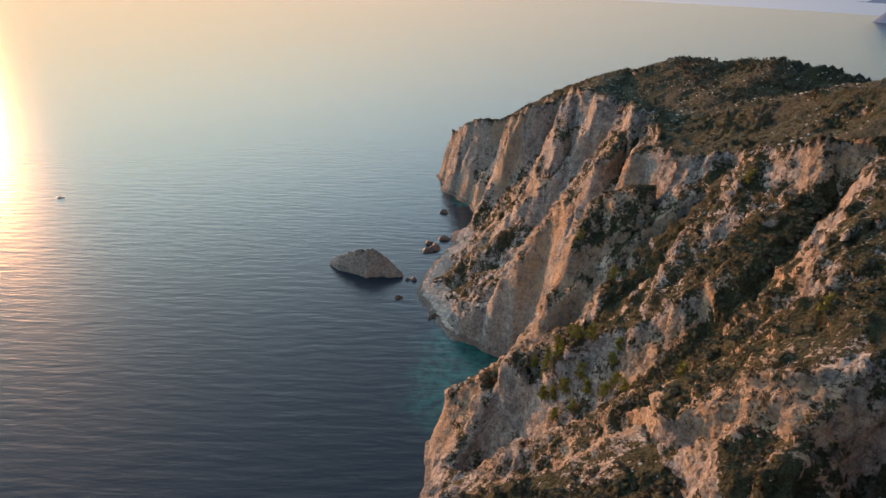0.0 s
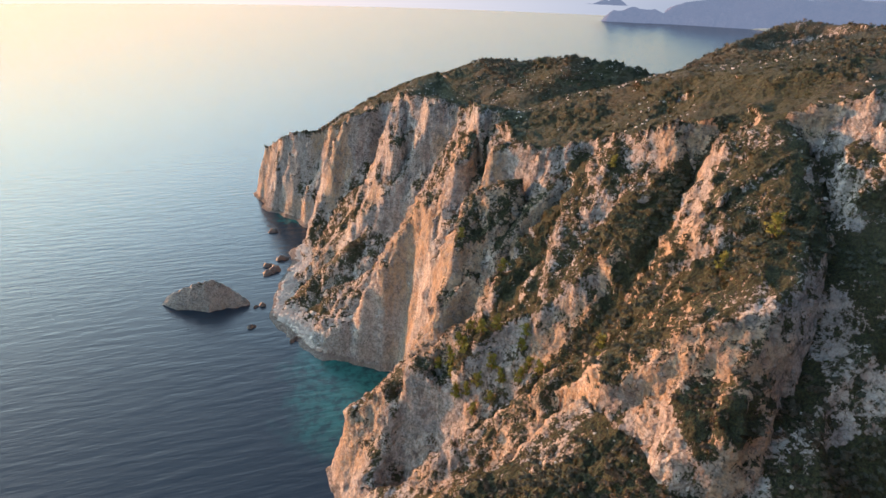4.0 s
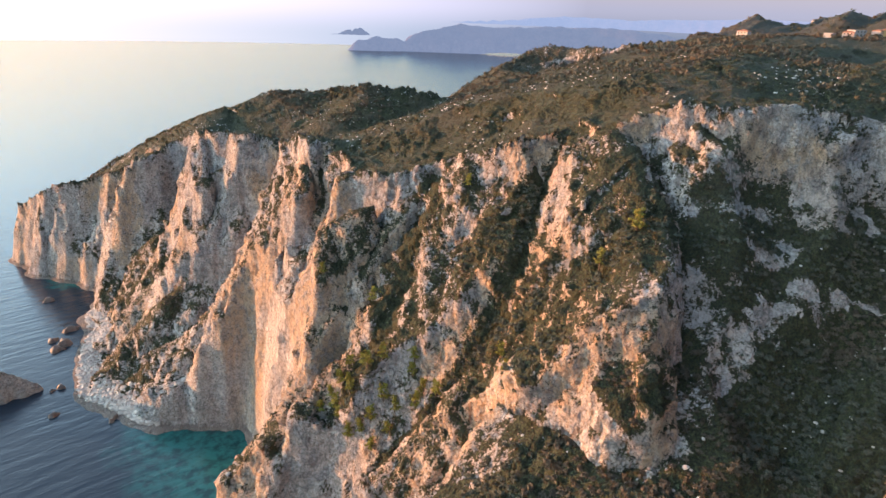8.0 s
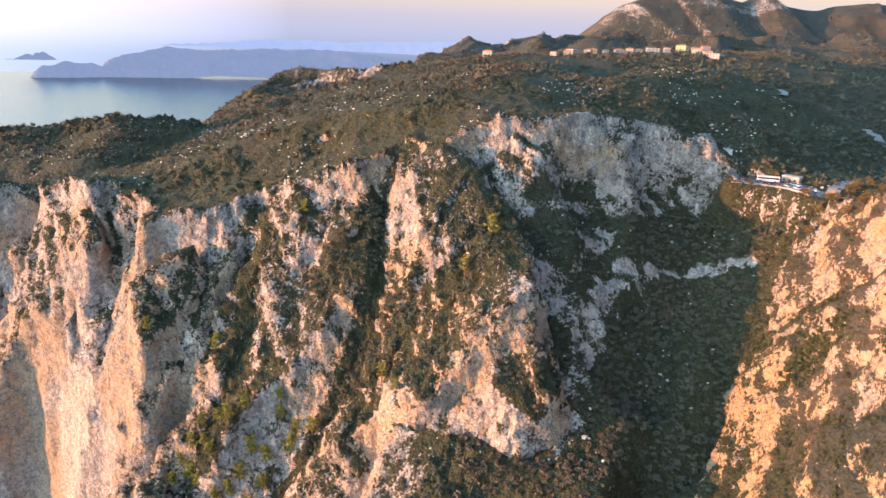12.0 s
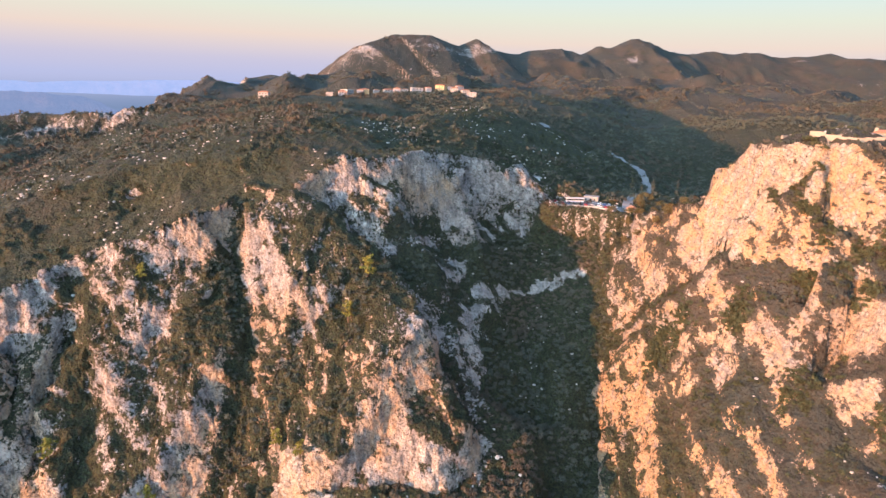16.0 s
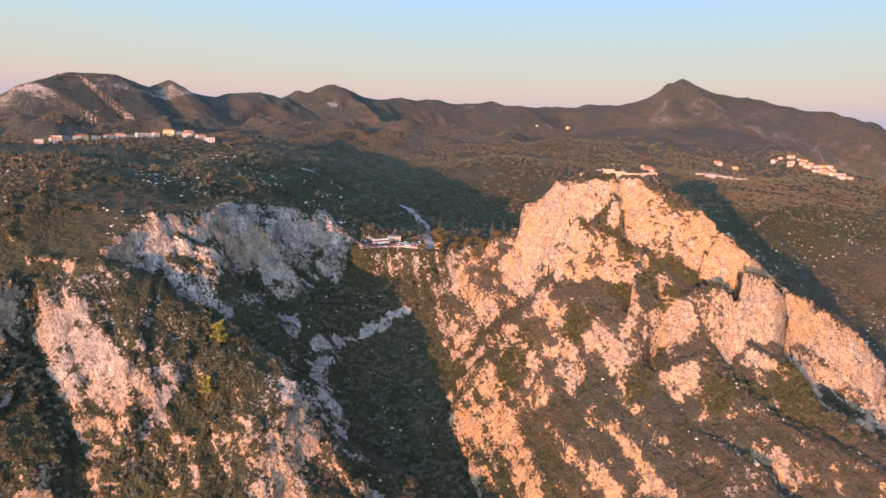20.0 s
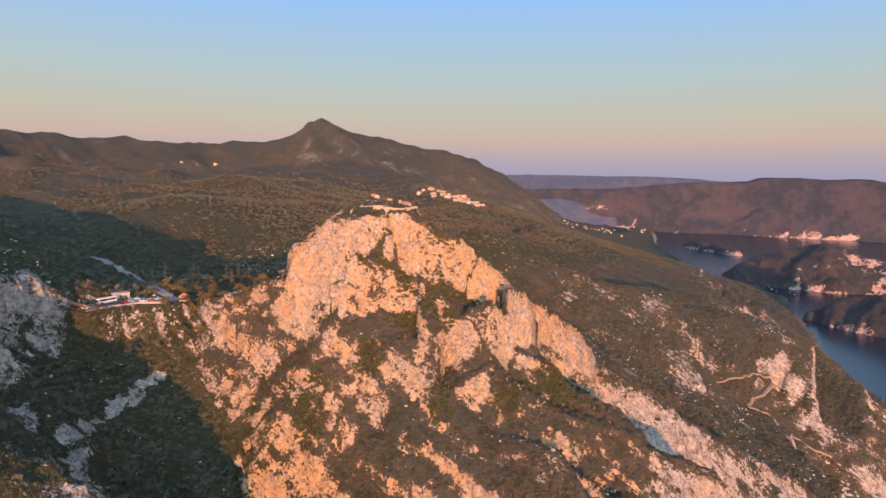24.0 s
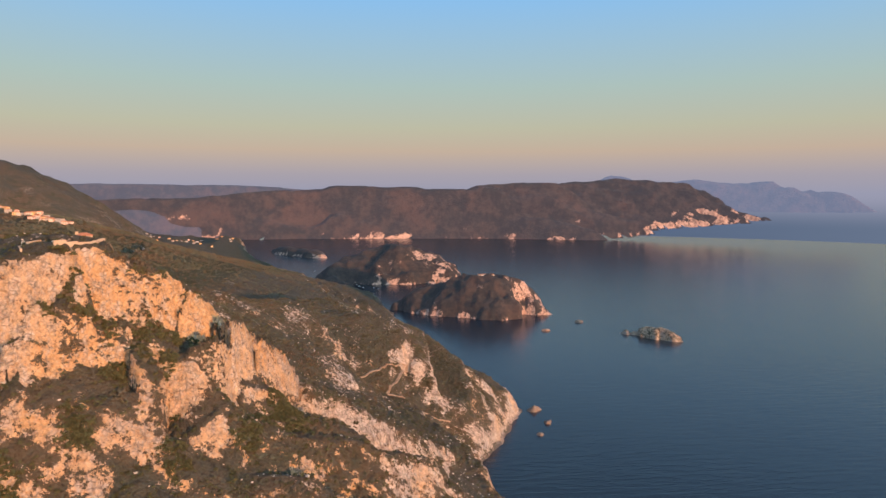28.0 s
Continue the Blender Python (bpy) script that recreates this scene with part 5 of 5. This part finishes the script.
def gable(sx, sy, rise, eave=0.4):
    """A hipped tiled roof with some thickness."""
    bm = bmesh.new()
    a, b = sx / 2 + eave, sy / 2 + eave
    low = [bm.verts.new((x, y, 0)) for x, y in ((-a, -b), (a, -b), (a, b), (-a, b))]
    up = [bm.verts.new((x, y, 0.25)) for x, y in ((-a, -b), (a, -b), (a, b), (-a, b))]
    r = [bm.verts.new((-a + b * 0.8, 0, rise)), bm.verts.new((a - b * 0.8, 0, rise))]
    bm.faces.new(low[::-1])
    for i in range(4):
        bm.faces.new((low[i], low[(i + 1) % 4], up[(i + 1) % 4], up[i]))
    bm.faces.new((up[0], up[1], r[1], r[0]))
    bm.faces.new((up[2], up[3], r[0], r[1]))
    bm.faces.new((up[1], up[2], r[1]))
    bm.faces.new((up[3], up[0], r[0]))
    return bm


def house(name, label, sx, sy, h, wall, roof=True, group=""):
    ob = thing(name, label, "house", group)
    part("wall", box(sx, sy, h + 2.0, 0.05, (0, 0, -2.0)), wall, ob)
    if roof:
        part("roof", gable(sx, sy, 1.7), TILE, ob, "red clay tile roof", (0, 0, h))
    else:
        part("roof", box(sx + 0.3, sy + 0.3, 0.35, 0.04, (0, 0, h)), PLASTER, ob, "flat white roof")
    door = part("door", box(1.0, 0.12, 2.1, 0.02), SHUTTER, ob, "", (sx * 0.1, -sy / 2 - 0.03, 0))
    for side in (-1, 1):
        for k in range(3):
            for floor in range(2 if h > 4.5 else 1):
                w = part("window", box(1.0, 0.14, 1.3, 0.02), SHUTTER, ob, "", ((k - 1) * sx * 0.3 + 0.35, side * (sy / 2 + 0.02), 1.0 + 2.8 * floor))
                part("pane", box(0.8, 0.06, 1.1, 0.01), PANE, w, "", (0, side * 0.07, 0.1))
    return ob


def spread(models, places, seed):
    rng = random.Random(seed)
    used = set()
    for x, y in places:
        k = rng.randrange(len(models))
        m = Matrix.Translation((x, y, ground_z(x, y))) @ Matrix.Rotation(rng.uniform(-0.5, 0.5) + rng.choice((0, 1.57)), 4, "Z") @ Matrix.Scale(rng.uniform(0.75, 1.05), 4)
        if k in used:
            fresh_copy(models[k], m)
        else:
            models[k].matrix_basis = m
            used.add(k)
    for k, ob in enumerate(models):
        if k not in used:
            for o in (*ob.children_recursive, ob):
                bpy.data.objects.remove(o)


def village(seed, group, places):
    spread([house("house", "white village house with a red tile roof", 11, 8, 5.8, PLASTER, True, group), house("house", "white flat-roofed village house", 14, 9, 5.6, PLASTER, False, group),
            house("house", "ochre house with a red tile roof", 12, 9, 6.0, OCHRE, True, group), house("house", "pink house with a red tile roof", 10, 8, 5.6, PINK, True, group)], places, seed)


village(1, "village on the ridge", [(590, 275), (598, 262), (606, 258), (618, 244), (625, 240), (636, 228), (645, 215), (655, 205), (664, 196), (676, 182), (690, 168), (705, 152), (720, 140), (731, 128), (685, 135), (653, 114), (668, 122), (549, 337)])
village(2, "houses in the valley", [(776, -874), (790, -886), (774, -922), (762, -905), (1856, -1188), (1845, -1323), (1600, -700), (1560, -620)])
rng_town = random.Random(77)
village(3, "village on the mountain side", [(500 + 250 * k / 27 + rng_town.uniform(-22, 22), -838 - 200 * k / 27 + rng_town.uniform(-30, 30)) for k in range(28)])
village(4, "houses by the bay", [(820 + 620 * k + rng_town.uniform(-60, 90), -2750 - 650 * rng_town.random()) for k in (rng_town.random() ** 1.7 for _ in range(42))])

WHITEWASH = plain("whitewash", (0.70, 0.68, 0.64), (0.80, 0.78, 0.74))
spread([house("farm_shed", "long white flat-roofed shed among woods in the dale", 18, 9, 4.5, PLASTER, False, "white sheds in the dale"),
        house("farm_shed", "white flat-roofed building among woods in the dale", 12, 10, 5.0, PLASTER, False, "white sheds in the dale")],
       [(549, -585), (560, -600), (571, -612), (545, -612), (556, -630), (580, -634), (538, -640), (566, -655), (590, -610), (530, -600)], 41)
cabin = house("white_hut", "small white hut on the rim of the gorge", 5.5, 4.2, 3.0, WHITEWASH, False)
cabin.matrix_basis = Matrix.Translation((274, 85, ground_z(274, 85))) @ Matrix.Rotation(0.5, 4, "Z")
cafe = house("cafe_building", "low pale cafe beside the car park", 9, 6, 3.4, CONCRETE, False)
cafe.matrix_basis = Matrix.Translation((261, 50, 241)) @ Matrix.Rotation(1.2, 4, "Z")
kiosk = house("kiosk", "small stone kiosk at the end of the car park", 4.5, 3.6, 2.8, MASONRY, True)
kiosk.matrix_basis = Matrix.Translation((226, 34, ground_z(226, 34))) @ Matrix.Rotation(0.7, 4, "Z")


# ---- roads and the car park ----
def ribbon(name, label, pts, width, mat, lift=0.35):
    """A strip that lies on the ground along a line."""
    n = max(2, int(sum(math.dist(a[:2], b[:2]) for a, b in zip(pts, pts[1:])) / 4))
    at = np.linspace(0, len(pts) - 1, n)
    cx, cy = (np.interp(at, range(len(pts)), [p[k] for p in pts]) for k in (0, 1))
    dx, dy = np.gradient(cx), np.gradient(cy)
    l = np.hypot(dx, dy)
    bm = bmesh.new()
    rows = []
    for i in range(n):
        a = (cx[i] - dy[i] / l[i] * width / 2, cy[i] + dx[i] / l[i] * width / 2)
        b = (cx[i] + dy[i] / l[i] * width / 2, cy[i] - dx[i] / l[i] * width / 2)
        z = max(ground_z(*a), ground_z(*b), ground_z(cx[i], cy[i])) + lift
        rows.append([bm.verts.new((*a, z - 0.9)), bm.verts.new((*a, z)), bm.verts.new((*b, z)), bm.verts.new((*b, z - 0.9))])
    for p, q in zip(rows, rows[1:]):
        for k in range(3):
            bm.faces.new((p[k], p[k + 1], q[k + 1], q[k]))
    ob = part(name, bm, mat)
    return tagged(ob, label, "road", kind="structure")


ribbon("pavement", "grey tarmac car park on the saddle", [(252, 80), (252, 66), (248, 50), (238, 40), (230, 36)], 15, TARMAC, 0.06)
ribbon("road", "pale road climbing into the valley", [(230, 36), (262, 26), (300, 6), (340, -12), (390, -20), (446, -16), (463, -11)], 6, TARMAC)
ribbon("road", "pale road through the woods", [(440, 54), (459, 50), (479, 49), (520, 60)], 5, TARMAC)
ribbon("path", "zigzag earth track down to the shore", [(60, -405), (30, -424), (3, -438), (-22, -459), (-51, -491), (-40, -466), (-24, -434), (-60, -442), (-100, -458)], 3.5, DIRT)
ribbon("path", "stepped path up the castle rock", [(205, 30), (185, 8), (170, -12), (158, -28)], 2.5, DIRT)


def wall_run(name, label, pts, h, thick, mat):
    """A masonry wall that follows the ground, with a worn uneven top."""
    rng = random.Random(len(pts))
    ob = thing(name, label, "wall")
    for a, b in zip(pts, pts[1:]):
        n = max(1, int(math.dist(a, b) / 4))
        for k in range(n):
            p, q = [tuple(a[i] + (b[i] - a[i]) * t / n for i in (0, 1)) for t in (k, k + 1.02)]
            mid = ((p[0] + q[0]) / 2, (p[1] + q[1]) / 2)
            z = min(ground_z(*p), ground_z(*q), ground_z(*mid))
            bm = box(math.dist(p, q), thick, h * rng.uniform(0.75, 1.15) + 2.5, 0.08, (0, 0, -2.5))
            c = part("wall_segment", bm, mat, ob, "", (*mid, z))
            c.rotation_euler = (0, 0, math.atan2(q[1] - p[1], q[0] - p[0]))
    return ob


wall_run("castle_wall", "ruined stone curtain wall along the castle top", [(122, -4), (117, -14), (113, -21), (112, -30), (118, -41), (130, -46)], 2.4, 1.0, MASONRY)
wall_run("castle_inner_wall", "low ruined wall inside the castle", [(132, 2), (138, -8), (136, -22)], 1.6, 0.8, MASONRY)
wall_run("parapet", "low pale wall along the edge of the car park", [(243, 80), (243, 64), (240, 53), (229, 44)], 1.0, 0.5, CONCRETE)

chapel = thing("chapel", "small stone chapel on the castle summit", "chapel")
part("wall", box(6.5, 4.6, 5.2, 0.06, (0, 0, -1.6)), MASONRY, chapel)
part("roof", gable(6.5, 4.6, 1.4, 0.2), TILE, chapel, "low tiled roof", (0, 0, 3.6))
part("door", box(0.9, 0.12, 2.0, 0.02), SHUTTER, chapel, "", (0.6, -2.33, 0))
part("window", box(0.6, 0.12, 0.9, 0.02), PANE, chapel, "", (-1.6, -2.33, 1.3))
part("bell_gable", box(1.4, 0.6, 2.0, 0.06), MASONRY, chapel, "", (3.0, 0, 3.6))
chapel.matrix_basis = Matrix.Translation((123, -35, ground_z(123, -35) + 0.8)) @ Matrix.Rotation(0.6, 4, "Z")
monastery = house("monastery", "white monastery on the wooded cape", 42, 16, 8, PLASTER, True)
monastery.matrix_basis = Matrix.Translation((-300, -1392, 92)) @ Matrix.Rotation(0.1, 4, "Z")


# ---- vehicles ----
def paint(name, c):
    m = Nodes(name)
    return m.done(m.mix(m.noise(0.7), c, tuple(v * 0.85 for v in c)), 0.3)


RUBBER = plain("tyre_rubber", (0.015, 0.015, 0.015), (0.03, 0.03, 0.03))
PAINTS = [paint("white_paint", (0.75, 0.75, 0.74)), paint("silver_paint", (0.45, 0.46, 0.48)), paint("red_paint", (0.40, 0.03, 0.03)), paint("blue_paint", (0.05, 0.10, 0.25)), paint("dark_paint", (0.04, 0.04, 0.05))]
WORDS = ["white", "silver", "red", "blue", "dark grey"]


def car(k):
    ob = thing("car", WORDS[k] + " hatchback parked on the tarmac", "car", "parked cars")
    part("body", box(4.1, 1.75, 0.75, 0.16, (0, 0, 0.35)), PAINTS[k], ob)
    part("cabin", box(2.3, 1.55, 0.55, 0.10, (-0.2, 0, 1.08), 0.78), PANE, ob, "dark glass")
    part("roof", box(1.7, 1.2, 0.08, 0.03, (-0.2, 0, 1.62)), PAINTS[k], ob)
    for x in (-1.3, 1.3):
        for y in (-0.82, 0.82):
            wheel = part("wheel", drum(0.32, 0.32, 0.2, 12, (0, 0, 0), True), RUBBER, ob, "", (x, y, 0.32))
    return ob


bus = thing("coach", "white touring coach parked by the cafe", "coach")
part("body", box(11.5, 2.5, 2.9, 0.18, (0, 0, 0.45)), PAINTS[0], bus)
part("window_band", box(10.9, 2.56, 0.95, 0.06, (0, 0, 1.75)), PANE, bus, "dark tinted windows")
part("windscreen", box(0.1, 2.1, 1.3, 0.03, (5.75, 0, 1.4)), PANE, bus)
for x in (-3.4, 3.6):
    for y in (-1.15, 1.15):
        part("wheel", drum(0.48, 0.48, 0.28, 14, (0, 0, 0), True), RUBBER, bus, "", (x, y, 0.48))
TOP = 241.07
bus.matrix_basis = Matrix.Translation((254.5, 62, TOP)) @ Matrix.Rotation(radians(97), 4, "Z")
cars = [car(k) for k in range(5)]
rng_cars = random.Random(5)
for n, (x, y, a) in enumerate([(247.5, 78, 5), (247.2, 74.5, 3), (247, 71, 0), (246.8, 67.5, 4), (246.5, 64, -2), (246, 60.5, 2), (245.5, 57, 0), (254, 75, 95), (256, 52.5, 60), (250, 47, 40), (246.5, 45, 42), (243.5, 42.8, 38), (240.8, 40.2, 44),
                               (246, 53, 30), (242, 48.5, 40), (238.5, 45.4, 42), (235.5, 42.5, 45), (252, 49.5, 44)]):
    m = Matrix.Translation((x, y, TOP)) @ Matrix.Rotation(radians(a), 4, "Z")
    if n < 5:
        cars[n].matrix_basis = m
    else:
        fresh_copy(cars[rng_cars.randrange(5)], m)


# ---- boats ----
def boat(label, x, y, a, l):
    ob = thing("motor_boat", label, "boat")
    bm = box(l, l * 0.3, l * 0.13, 0.0, (0, 0, -0.15))
    for v in bm.verts:
        if v.co.x > 0:
            v.co.y *= 0.15
        if v.co.z < 0:
            v.co.y *= 0.6
    part("hull", bm, PAINTS[0], ob)
    part("cabin", box(l * 0.3, l * 0.2, l * 0.12, 0.08, (-l * 0.08, 0, l * 0.11), 0.8), PANE, ob, "dark glazed cabin")
    part("deck", box(l * 0.55, l * 0.22, 0.06, 0.01, (-l * 0.12, 0, l * 0.1)), DIRT, ob)
    ob.matrix_basis = Matrix.Translation((x, y, 0)) @ Matrix.Rotation(a, 4, "Z")


boat("small dark motor boat out on the bright sea", -504, 783, 0.4, 9)
for k, (x, y) in enumerate([(150, -1900), (110, -1880), (95, -1850), (60, -1840), (230, -2090), (260, -2110), (45, -1815), (120, -1925), (300, -2300), (-70, -1560)]):
    boat("white boat moored in the bay", x - 60, y, k * 0.7, 8 + k % 3)
